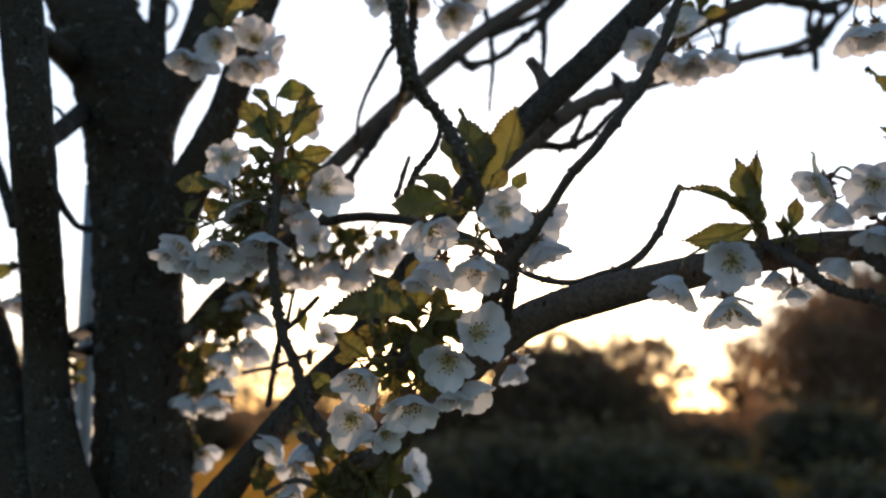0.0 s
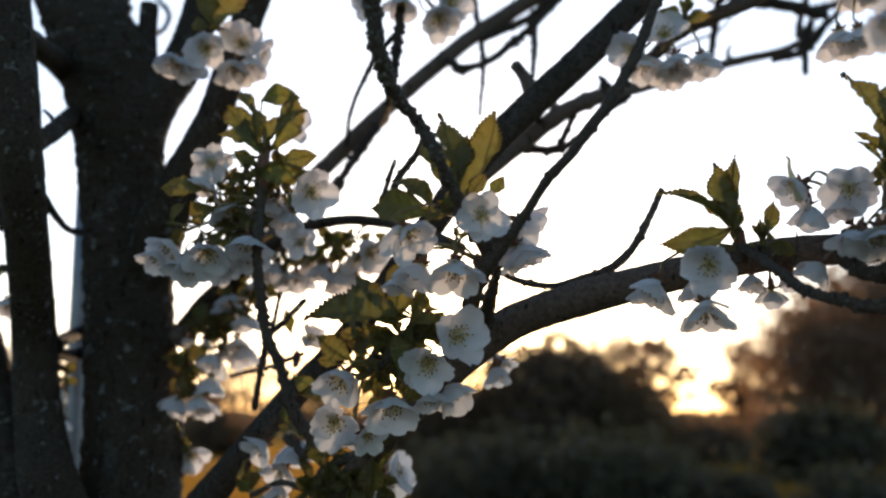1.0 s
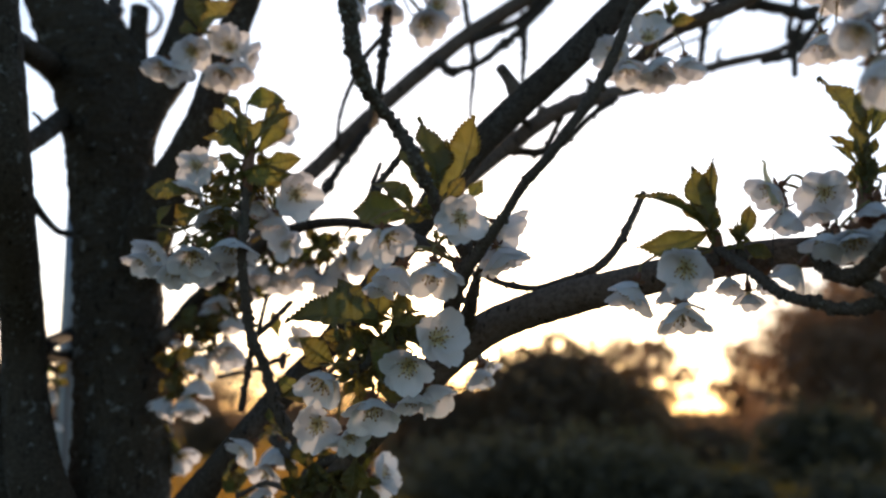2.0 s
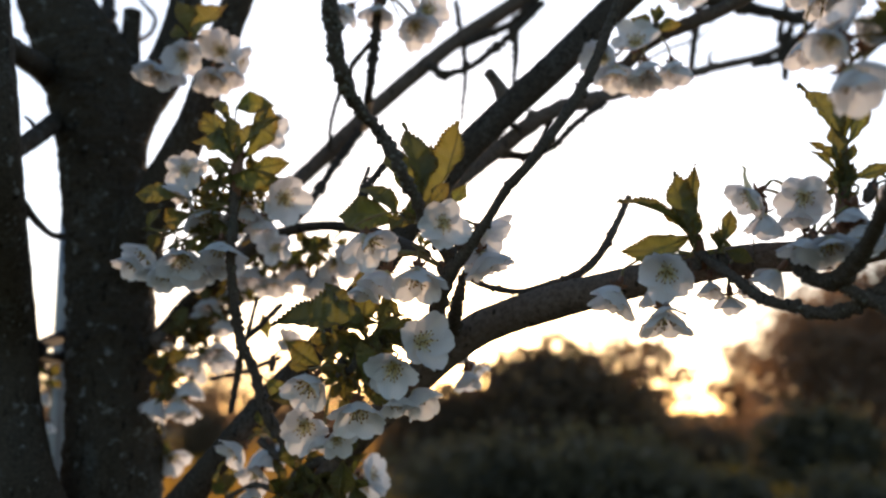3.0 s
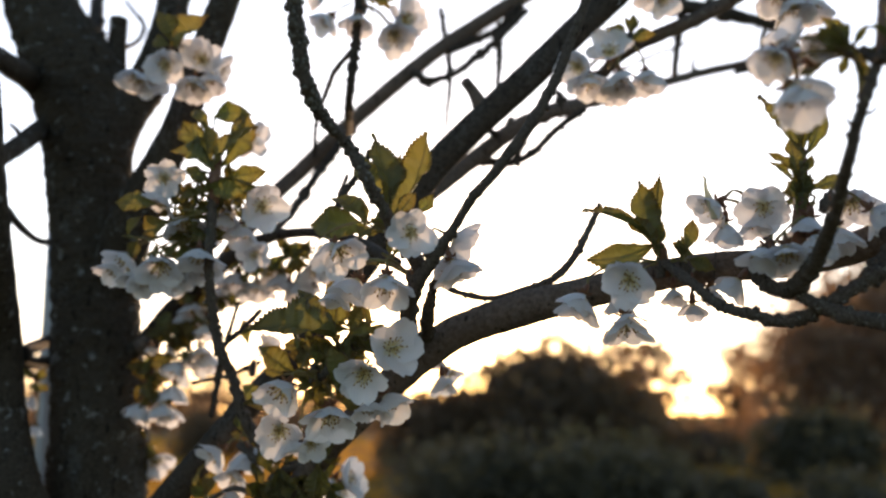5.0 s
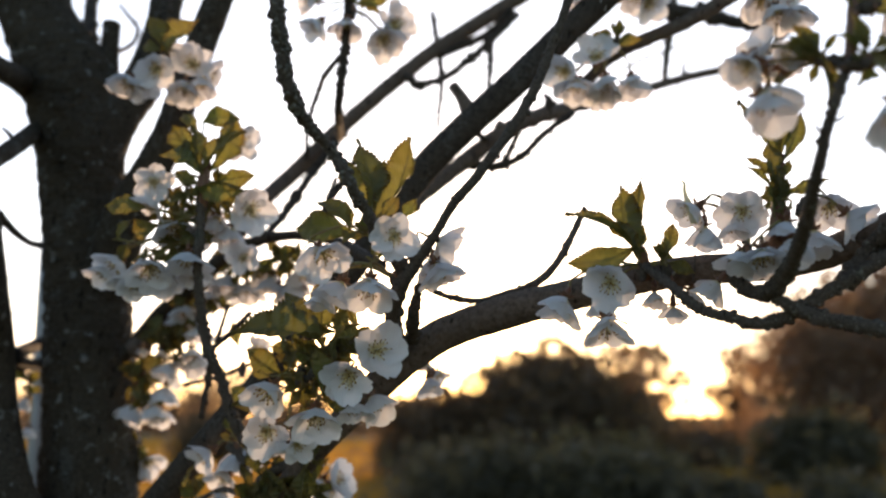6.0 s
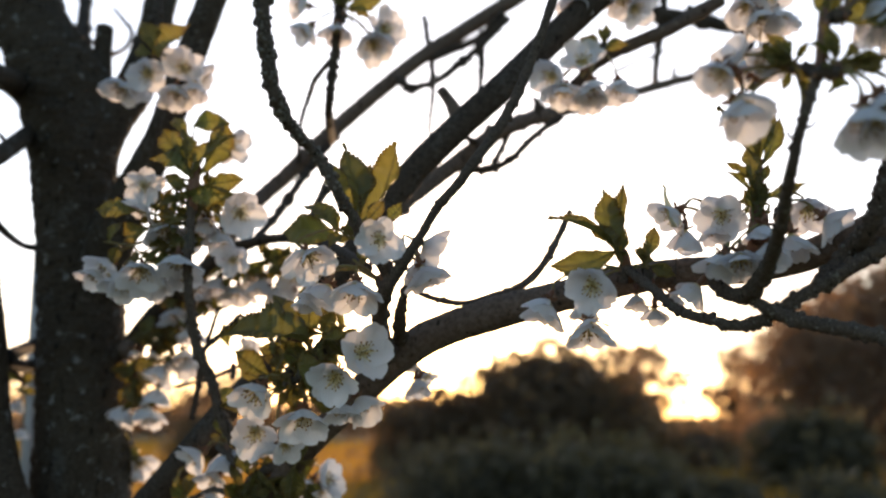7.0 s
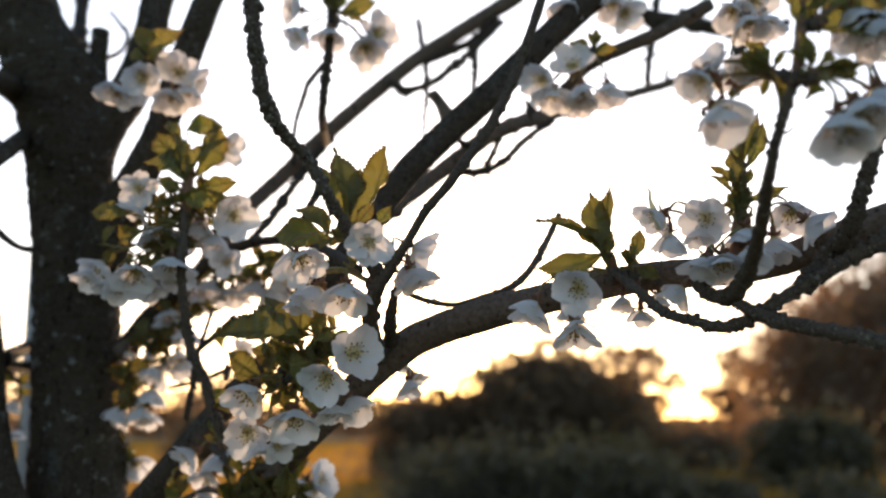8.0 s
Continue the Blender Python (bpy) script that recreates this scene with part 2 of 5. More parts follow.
class Bag:
    """Vertices, faces, uvs and material numbers, gathered for one mesh."""

    def __init__(self):
        self.v, self.f, self.m, self.uv = [], [], [], {}

    def mesh(self, name, smooth=True):
        me = bpy.data.meshes.new(name)
        me.from_pydata([tuple(x) for x in self.v], [], self.f)
        me.polygons.foreach_set("material_index", self.m)
        if smooth:
            me.polygons.foreach_set("use_smooth", [True] * len(self.f))
        if self.uv:
            layer = me.uv_layers.new(name="UVMap")
            for loop in me.loops:
                layer.data[loop.index].uv = self.uv.get(loop.vertex_index, (0, 0))
        me.update()
        return me

    def tube(self, path, radii, seg=10, rough=0.0, grain=40.0, mat=0, ring=0.0, seed=0.0):
        """A round limb along a sampled path, roughened by noise; ring: raised bands across it, as buds leave them."""
        path = np.asarray(path, float)
        n = len(path)
        tan = np.gradient(path, axis=0)
        tan /= np.linalg.norm(tan, axis=1)[:, None] + 1e-12
        side = np.cross(tan[0], (0.3, 0.2, 0.9))
        if np.linalg.norm(side) < 0.1:
            side = np.cross(tan[0], (1, 0, 0))
        base = len(self.v)
        for i in range(n):
            side = side - tan[i] * np.dot(side, tan[i])
            side /= np.linalg.norm(side)
            up = np.cross(tan[i], side)
            for k in range(seg):
                a = 2 * math.pi * k / seg
                way = side * math.cos(a) + up * math.sin(a)
                r = radii[i]
                if rough:
                    q = Vector(path[i] + way * r) * grain + Vector((seed, seed, 0))
                    r *= 1 + rough * (noise.noise(q) + 0.6 * noise.noise(q * 2.7) + 0.4 * noise.noise(q * 6.1))
                    if ring:
                        w = noise.noise(Vector((i * 0.9 + seed, 3.1, seed)))
                        r *= 1 + ring * max(0.0, w)
                self.v.append(path[i] + way * r)
        for i in range(n - 1):
            for k in range(seg):
                a, b = base + i * seg + k, base + i * seg + (k + 1) % seg
                self.f.append((a, b, b + seg, a + seg))
                self.m.append(mat)
        for row, tip in ((0, path[0] - tan[0] * radii[0] * 0.3), (n - 1, path[-1] + tan[-1] * radii[-1] * 0.5)):
            self.v.append(tip)
            c = len(self.v) - 1
            for k in range(seg):
                a, b = base + row * seg + k, base + row * seg + (k + 1) % seg
                self.f.append((b, a, c) if row == 0 else (a, b, c))
                self.m.append(mat)

    def ball(self, centre, r, mat=0, stretch=(1, 1, 1), seg=6, rings=4, rough=0.0):
        base = len(self.v)
        c = np.array(centre)
        for i in range(rings + 1):
            th = math.pi * i / rings
            for k in range(seg):
                ph = 2 * math.pi * k / seg
                d = np.array((math.sin(th) * math.cos(ph), math.sin(th) * math.sin(ph), math.cos(th)))
                rr = r * (1 + rough * noise.noise(Vector(c * 300 + d * 2)))
                self.v.append(c + d * rr * np.array(stretch))
        for i in range(rings):
            for k in range(seg):
                a, b = base + i * seg + k, base + i * seg + (k + 1) % seg
                self.f.append((a, a + seg, b + seg, b))
                self.m.append(mat)


def limb(name, controls, mat, parent, seg=14, step=0.006, rough=0.06, grain=60.0, ring=0.0, wobble=0.0, label="", lumps=0.0, knobs=0.0):
    """A woody limb through (place, radius) controls, with bark relief, small crookedness and bud-scar lumps."""
    pts = [(*p, r) for p, r in controls]
    length = sum(math.dist(a[:3], b[:3]) for a, b in zip(pts, pts[1:]))
    steps = max(4, int(length / step / max(1, len(pts) - 1)))
    s = spline(pts, steps)
    path, radii = s[:, :3].copy(), np.maximum(s[:, 3], 0.0006).copy()
    seed = RND.uniform(0, 50)
    for i in range(len(path)):
        if wobble:
            w = noise.noise_vector(Vector(path[i]) * 28 + Vector((seed, 0, 0)))
            path[i] += np.array(w) * wobble * min(1.0, 4 * i / len(path), 4 * (len(path) - 1 - i) / len(path))
        if lumps:
            radii[i] *= 1 + lumps * max(0.0, noise.noise(Vector((i * 0.31, seed, 0.5)))) * 1.6
    b = Bag()
    b.tube(path, radii, seg, rough, grain, 0, ring, seed)
    side = 1.0
    for i in range(2, len(path) - 2):
        # bud scars and short dead spurs, alternating
        if knobs and RND.random() < math.dist(path[i], path[i - 1]) / knobs:
            t = (path[i + 1] - path[i - 1]) / (np.linalg.norm(path[i + 1] - path[i - 1]) + 1e-9)
            d = np.cross(t, (0.2 * RND.gauss(0, 1), 1, 0.2 * RND.gauss(0, 1))) * side + t * 0.5
            d /= np.linalg.norm(d)
            side = -side
            k = max(radii[i], 0.0012)
            foot, tip = path[i] + d * radii[i] * 0.5, path[i] + d * (radii[i] + k * RND.uniform(0.15, 0.65))
            b.tube(np.array([foot, (foot + tip) / 2, tip]), [k * 0.9, k * 0.7, k * 0.45], 7, 0.2, 300)
    return part(name, b.mesh(name), mat, parent, label), path, radii


def lichen_on(path, radii, parent, count, size, start=0.0, end=1.0):
    """Crusts of lichen on a twig: many small crumpled flakes, one mesh."""
    b = Bag()
    n = len(path)
    for _ in range(count):
        i = min(n - 2, int((start + (end - start) * RND.random()) * (n - 1)))
        t = path[i + 1] - path[i]
        d = np.array([RND.gauss(0, 1) for _ in range(3)])
        d -= t * np.dot(d, t) / (np.dot(t, t) + 1e-12)
        d /= np.linalg.norm(d) + 1e-9
        b.ball(path[i] + d * radii[i] * 1.0, size * RND.uniform(0.5, 1.3), 0, (RND.uniform(0.6, 1.2), RND.uniform(0.6, 1.2), RND.uniform(0.6, 1.2)), 6, 4, 0.9)
    return part("lichen", b.mesh("lichen"), MAT_LICHEN, parent, "crusty grey-green lichen on the bark", kind="stuff")


def petal_mesh(seed, opened, width):
    """One broad, rounded petal on a short claw; base at the origin, along x, one unit long. opened: the mean angle of rise in degrees."""
    r = random.Random(seed)
    b = Bag()
    nu, nv = 14, 12
    notch, lean, phase, flare = r.uniform(0.03, 0.11), r.uniform(-0.15, 0.15), r.uniform(0, 6.28), r.uniform(14, 34)
    hollow = 0.22 + 0.010 * opened
    # the rib: flat at the claw, rising to a bowl, turned out a little at the rim
    rib, x, z = [], 0.0, 0.0
    for i in range(nu + 1):
        u = i / nu
        rib.append((x, z))
        a = radians(opened * (0.40 + 1.20 * u) - flare * u ** 3)
        x, z = x + math.cos(a) / nu, z + math.sin(a) / nu
    for i in range(nu + 1):
        u = i / nu
        s = min(1.0, u / 0.66)
        broad = width * (0.20 + 0.80 * s ** 0.75 * (1.6 - 0.6 * s))
        for j in range(nv + 1):
            v = 2 * j / nv - 1
            reach = 0.50 + 0.50 * math.sqrt(max(0.0, 1 - abs(v) ** 2.4)) - notch * math.exp(-((v - lean) / 0.13) ** 2)
            reach += 0.030 * noise.noise(Vector((v * 3.5, seed * 3.3, 0.4))) + 0.014 * noise.noise(Vector((v * 11.0, seed * 1.9, 2.4)))
            w = u * (1 - (1 - reach) * u ** 0.8)
            k = min(nu - 1e-6, max(0.0, w * nu))
            q = int(k)
            x0, z0 = (rib[q][n] + (rib[min(nu, q + 1)][n] - rib[q][n]) * (k - q) for n in (0, 1))
            a = radians(opened * (0.40 + 1.20 * w) - flare * w ** 3)
            y = v * broad * (1 - 0.10 * u * opened / 60)
            lift = hollow * y * y * (1 - 0.35 * u) / 0.45
            lift += 0.030 * u ** 2 * math.sin(5.2 * v + phase) * abs(v) + 0.020 * u ** 4 * math.sin(12 * v + 2 * phase) + 0.045 * noise.noise(Vector((u * 2.6, v * 1.9, seed * 5.1))) * u
            b.uv[len(b.v)] = (u, j / nv)
            b.v.append((x0 - math.sin(a) * lift, y + 0.5 * lean * u * u * 0.4, z0 + math.cos(a) * lift))
    for i in range(nu):
        for j in range(nv):
            a = i * (nv + 1) + j
            b.f.append((a, a + nv + 1, a + nv + 2, a + 1))
            b.m.append(0)
    me = b.mesh("petal")
    me.materials.append(MAT_PETAL)
    return me


def stamen_mesh(seed):
    """Some twenty-odd filaments with anthers, round one green style. One unit is the petal's length."""
    r = random.Random(seed)
    b = Bag()
    for k in range(30):
        a, s = 2 * math.pi * k / 30 + r.uniform(-0.2, 0.2), r.uniform(0.06, 0.34)
        h = r.uniform(0.28, 0.52)
        top = np.array((math.cos(a) * s, math.sin(a) * s, h))
        foot = np.array((math.cos(a) * 0.06, math.sin(a) * 0.06, 0.02))
        mid = (top + foot) / 2 - np.array((math.cos(a), math.sin(a), 0)) * 0.03
        b.tube(spline([foot, mid, top], 3), [0.011] * 7, 4)
        b.ball(top, 0.027, 1, (1, 1, 1.3), 5, 3)
    b.tube(np.array([(0, 0, 0.0), (0.01, 0, 0.25), (0.02, 0.01, 0.55)]), [0.02, 0.016, 0.012], 5, mat=2)
    b.ball((0.02, 0.01, 0.56), 0.025, 2, (1, 1, 0.7), 5, 3)
    me = b.mesh("flower_centre")
    for m in (MAT_FILAMENT, MAT_ANTHER, MAT_STALK):
        me.materials.append(m)
    return me


PETALS = {a: [petal_mesh(s + 10 * i, a, w) for s, w in ((1, 0.47), (2, 0.51), (3, 0.42), (4, 0.48), (5, 0.53), (6, 0.45))] for i, a in enumerate((30, 45, 55))}
STAMENS = [stamen_mesh(s) for s in (1, 2, 3)]


def facing(az, el):
    """A direction: az 0 looks back along -y, positive to +x; el upwards."""
    a, e = radians(az), radians(el)
    return Vector((math.sin(a) * math.cos(e), -math.cos(a) * math.cos(e), math.sin(e)))


def blossom(parent, spur_at, place, az, el, size=0.046, opened=30):
    """A five-petalled flower on its stalk: stalk and calyx one mesh, with petals and stamens as its parts."""
    place, spur_at = Vector(place), Vector(spur_at)
    d = facing(az, el)
    turn = d.to_track_quat("Z", "Y").to_matrix().to_4x4() @ Matrix.Rotation(RND.uniform(0, 6.28), 4, "Z")
    half = size * 0.5
    base = place - d * half * 0.5 * math.sin(radians(opened + 8))
    at = Matrix.Translation(base) @ turn
    inv = at.inverted()
    b = Bag()
    tube_len = 0.0085
    neck = base - d * tube_len
    gap = (spur_at - neck).length
    stalk = [neck, neck - d * min(0.010, gap * 0.3), (neck + spur_at) / 2 + Vector((0, 0, min(0.006, gap * 0.12))) - d * gap * 0.12, spur_at]
    pts = spline([inv @ p for p in stalk], 5)
    b.tube(pts, [0.0012 + 0.0002 * math.sin(i) for i in range(len(pts))], 6, mat=0)
    cal = spline([inv @ (neck - d * 0.001), inv @ (neck + d * 0.002), inv @ (neck + d * 0.006), inv @ base], 3)
    b.tube(cal, np.interp(np.linspace(0, 1, len(cal)), [0, 0.3, 0.7, 1], [0.0013, 0.0026, 0.0027, 0.0032]), 8, mat=1)
    for k in range(5):
        a = 2 * math.pi * (k + 0.5) / 5
        ca, sa = math.cos(a), math.sin(a)
        n0 = len(b.v)
        for s, w, z in ((0.002, 0.0022, -0.0004), (0.0055, 0.0026, -0.0010), (0.0090, 0.0003, -0.0024)):
            b.v.append((ca * s - sa * w, sa * s + ca * w, z))
            b.v.append((ca * s + sa * w, sa * s - ca * w, z))
        for q in (0, 2):
            b.f.append((n0 + q, n0 + q + 1, n0 + q + 3, n0 + q + 2))
            b.m.append(1)
    flower = part("flower", b.mesh("flower"), (MAT_STALK, MAT_CALYX), parent, at=at)
    spin = RND.uniform(-0.05, 0.05)
    for k in range(5):
        a = 2 * math.pi * k / 5 + spin + RND.uniform(-0.10, 0.10)
        nod = 9 * (at.to_3x3() @ Vector((math.cos(a), math.sin(a), 0))).z
        m = Matrix.Rotation(a, 4, "Z") @ Matrix.Rotation(-radians(nod + RND.uniform(-13, 10)), 4, "Y") @ Matrix.Rotation(radians(RND.uniform(-12, 12)), 4, "X") @ Matrix.Scale(half * RND.uniform(0.93, 1.06), 4)
        part("petal", RND.choice(PETALS[opened]), MAT_PETAL, flower, at=Matrix.Translation((0, 0, 0.0003 + 0.0011 * (0, 2, 1, 3, 1.5)[k])) @ m)
    part("flower_centre", RND.choice(STAMENS), MAT_FILAMENT, flower, "yellow-tipped white stamens", at=Matrix.Scale(half * 0.98, 4))
    return flower


def spur(parent, place, way, size=0.006):
    """The short knobbly shoot that a cluster grows from, with bud scales."""
    b = Bag()
    p, w = np.array(place), np.array(way, float)
    w /= np.linalg.norm(w)
    pts = np.array([p - w * size * 2.2, p - w * size, p, p + w * size])
    b.tube(spline(pts, 4), np.interp(np.linspace(0, 1, 13), [0, 0.35, 0.7, 1], [size * 0.55, size * 0.75, size * 0.6, size * 0.25]), 9, 0.25, 500, 0, 0.4)
    for k in range(9):
        d = np.array([RND.gauss(0, 1) for _ in range(3)])
        d /= np.linalg.norm(d)
        b.ball(p + d * size * 0.6 - w * size * 0.2, size * RND.uniform(0.3, 0.5), 1, (0.7, 0.7, 1.5), 6, 4)
    return part("spur", b.mesh("spur"), (MAT_TWIG, MAT_CALYX), parent)


def cluster(parent, spur_at, way, flowers, scale=1.0):
    """A spur with its flowers: rows of place, az, el, size, mean rise of the petals in degrees."""
    spur(parent, spur_at, way)
    for place, az, el, size, opened in flowers:
        blossom(parent, spur_at, place, az, el, size * scale, opened)


def leaf(parent, base, tip, width=0.5, roll=0.0, fold=25.0, curl=0.15, stalk_from=None, twist=0.0, mat=None, shape=1.3):
    """A young toothed leaf from base to tip; width as a share of its length; roll turns it about its rib, fold closes it, curl bends it back; shape: above 1 it is widest past its middle."""
    base, tip = Vector(base), Vector(tip)
    x = (tip - base)
    length = x.length
    x.normalize()
    z = Vector((0, -1, 0.2))
    z = (z - x * z.dot(x)).normalized()
    y = z.cross(x)
    at = Matrix(((x.x, y.x, z.x, base.x), (x.y, y.y, z.y, base.y), (x.z, y.z, z.z, base.z), (0, 0, 0, 1))) @ Matrix.Rotation(radians(roll), 4, "X")
    b = Bag()
    nu, nv = 72, 5
    seed = RND.uniform(0, 30)
    sway = RND.uniform(-0.10, 0.10)
    curl -= RND.uniform(0.0, 0.10)
    f0 = radians(fold)
    for i in range(nu + 1):
        u = i / nu
        w = width * 0.54 * math.sin(math.pi * min(1.0, u / 0.96) ** shape) ** 1.0 * (1 - 0.2 * u ** 4) + 0.014 * (1 - u) + 0.003
        tooth = (0.0, 0.55, 1.0)[i % 3] * 0.10 * (0.2 + w)
        for j in range(-nv, nv + 1):
            v = j / nv
            ragged = 1 + 0.22 * noise.noise(Vector((u * 5.5, 2.0 if j > 0 else 7.0, seed)))
            ww = w * ragged * abs(v) + (tooth if abs(j) == nv else 0)
            f = f0 * (1 - 0.5 * u)
            lift = math.sin(f) * ww + 0.055 * math.sin(14 * u * math.pi - 2.5 * abs(v) + (0.7 if j > 0 else 0)) * math.sin(math.pi * min(1.0, abs(v) * 0.8)) * w * 1.3
            yy = math.copysign(math.cos(f) * ww, v) if j else 0
            ruffle = 0.10 * noise.noise(Vector((u * 4, v * 1.5, seed))) * (0.3 + abs(v))
            t = radians(twist) * u
            yr, zr = yy * math.cos(t) - (lift + ruffle) * math.sin(t), yy * math.sin(t) + (lift + ruffle) * math.cos(t)
            bend = curl * 4 * u * (1 - u)
            xx = u - (0.03 * abs(v) if abs(j) == nv and i % 3 == 0 else 0)
            b.uv[len(b.v)] = (u, (v + 1) / 2)
            b.v.append((xx * length, (yr + sway * 4 * u * (1 - u)) * length, (zr + bend - 0.10 * u ** 4) * length))
    row = 2 * nv + 1
    for i in range(nu):
        for j in range(2 * nv):
            a = i * row + j
            b.f.append((a, a + row, a + row + 1, a + 1))
            b.m.append(0)
    inv = at.inverted()
    rib = np.array([np.array(b.v[i * row + nv]) - np.array((0, 0, 0.0004)) for i in range(0, nu + 1, 4)])
    b.tube(rib, np.linspace(0.0009, 0.0003, len(rib)), 5, mat=1)
    if stalk_from is not None:
        s = inv @ Vector(stalk_from)
        pts = spline([(0, 0, 0), (s * 0.5 + Vector((0, 0, -0.002))), s], 4)
        b.tube(pts, [0.0010] * len(pts), 6, mat=1)
    return part("leaf", b.mesh("leaf"), (mat or MAT_LEAF, MAT_STALK), parent, at=at)


def tuft(parent, centre, count, length, spread=1.0, up=(0, 0, 1), mat=None):
    """A bunch of small unfolding leaves and bud scales round a point."""
    c, u = Vector(centre), Vector(up)
    for _ in range(int(count * 1.5)):
        d = (Vector((RND.gauss(0, 1), RND.gauss(0, 1), RND.gauss(0, 1))).normalized() * spread + u * 0.6).normalized()
        ln = length * RND.uniform(0.6, 1.25)
        leaf(parent, c + d * 0.004, c + d * ln, RND.uniform(0.35, 0.6), RND.uniform(-70, 70), RND.uniform(15, 50), RND.uniform(-0.1, 0.2), c, 0.0, mat)


def leaf_cards(clumps, per, size, rng, flat=1.0):
    """Many small leaves gathered in clumps (centre, radii): corner arrays for one crown mesh."""
    v, f = [], []
    for c, r in clumps:
        for _ in range(per):
            d = rng.normal(size=3)
            d *= rng.random() ** 0.40 / np.linalg.norm(d)
            p = np.array(c) + d * np.array(r)
            a = rng.normal(size=3)
            a /= np.linalg.norm(a)
            q = np.cross(a, rng.normal(size=3))
            q /= np.linalg.norm(q)
            s = size * rng.uniform(0.6, 1.4)
            n = len(v)
            v += [p - a * s * 0.5, p + q * s * 0.28, p + a * s * 0.5, p - q * s * 0.28]
            f.append((n, n + 1, n + 2, n + 3))
    return v, f


def far_tree(name, x, y, height, width, clear, clumps, per, size, mat, label, category, seed, gap=0.75, depth=None):
    """A tree or bush in the distance: tapered trunk, limbs to its clumps and a ragged crown of small leaves. clear: height of bare trunk."""
    rng = np.random.default_rng(seed)
    root = tagged(new(name), label, category)
    root.location = (x, y, 0)
    depth = depth or width
    b = Bag()
    tr = 0.02 * height + 0.05
    top = height * 0.8
    trunk = spline([(x, y, -0.1), (x + rng.normal() * 0.1, y, top * 0.4), (x + rng.normal() * 0.3, y, top)], 6)
    b.tube(trunk, np.linspace(tr, tr * 0.25, len(trunk)), 9, 0.1, 3.0)
    part("trunk", b.mesh("trunk"), MAT_FAR_WOOD, root)
    cl = []
    for _ in range(clumps):
        th, s = rng.uniform(0, 2 * math.pi), rng.random() ** 0.5
        h = rng.random()
        prof = math.sin(math.pi * (0.12 + 0.80 * h) ** 0.9) ** 0.6
        c = np.array((x + math.cos(th) * s * width * 0.5 * prof * 0.85, y + math.sin(th) * s * depth * 0.5 * prof * 0.85, clear + (height - clear) * h * 0.93))
        r = gap * (width + height) * 0.085 * rng.uniform(0.6, 1.25)
        cl.append((c, (r * 1.15, r * 1.15, r * 0.8)))
    for c, r in cl[:: max(1, clumps // 9)]:
        b = Bag()
        k = rng.integers(2, len(trunk) - 2)
        s = spline([trunk[k], (trunk[k] + c) / 2 + np.array((0, 0, -0.15)), c], 5)
        b.tube(s, np.linspace(tr * 0.4, tr * 0.08, len(s)), 6, 0.1, 3.0)
        part("limb", b.mesh("limb"), MAT_FAR_WOOD, root)
    loose = [(np.array(c) + rng.normal(size=3) * np.array(r) * 0.5, tuple(1.75 * q for q in r)) for c, r in cl]
    v, f = leaf_cards(cl, per, size, rng)
    v2, f2 = leaf_cards(loose, max(8, per // 5), size * 1.7, rng)
    f += [tuple(i + len(v) for i in q) for q in f2]
    v += v2
    me = bpy.data.meshes.new("crown")
    me.from_pydata([tuple(p) for p in v], [], f)
    part("crown", me, mat, root)
    return root


# ---- ground and distance ----
me = bpy.data.meshes.new("ground")
gb = bmesh.new()
bmesh.ops.create_grid(gb, x_segments=60, y_segments=60, size=1500)
for vert in gb.verts:
    far = max(0.0, vert.co.length - 90)
    vert.co.z = far * 0.012 * (0.5 + noise.noise(vert.co * 0.004))
gb.to_mesh(me)
gb.free()
me.materials.append(MAT_GROUND)
tagged(new("ground", me), "rough meadow grass, gold-green in evening light", "ground", kind="structure")

far_tree("bush", 3.1, 24.0, 3.2, 6.1, 0.0, 190, 150, 0.17, MAT_FAR_LEAF, "dense dark evergreen bush on the meadow", "bush", 11, 1.15, 4.0)
far_tree("bush", 5.5, 26.0, 1.45, 3.4, 0.0, 70, 140, 0.17, MAT_FAR_LEAF, "dark evergreen bush beside the broad one", "bush", 21, 1.15, 3.0)
far_tree("tree", 8.7, 38.0, 5.1, 5.2, 0.8, 64, 15, 0.30, MAT_FAR_SPRING, "small tree with thin spring foliage against the sunset", "tree", 12, 0.75)
far_tree("tree", 15.0, 44.0, 6.0, 3.2, 1.0, 44, 18, 0.30, MAT_FAR_SPRING, "slender tree with thin spring foliage against the sunset", "tree", 22, 0.75)
far_tree("tree", 20.2, 37.0, 8.3, 12.8, 0.4, 300, 110, 0.24, MAT_FAR_SPRING, "broad brown-leaved tree in evening shade", "tree", 13, 1.0)
far_tree("tree", 14.3, 34.0, 6.0, 5.4, 0.2, 130, 60, 0.22, MAT_FAR_SPRING, "brown-leaved young tree beside the broad tree", "tree", 14, 1.1)
far_tree("bush", 9.0, 30.0, 1.0, 4.0, 0.0, 70, 110, 0.16, MAT_FAR_LEAF, "low brown-green shrub under the gap in the trees", "bush", 44, 1.1)
far_tree("bush", 9.05, 21.0, 1.65, 2.9, 0.0, 90, 130, 0.14, MAT_SHRUB, "rounded dark green shrub on the lawn", "bush", 15, 1.15)
far_tree("bush", 6.5, 14.0, 0.5, 1.9, 0.0, 60, 130, 0.10, MAT_SHRUB, "low clipped dark shrub on the lawn", "bush", 16, 1.15)
far_tree("bush", 15.5, 56.0, 1.1, 12.0, 0.0, 110, 120, 0.15, MAT_FAR_LEAF, "low dark hedge under the gap in the trees", "bush", 17, 1.15)
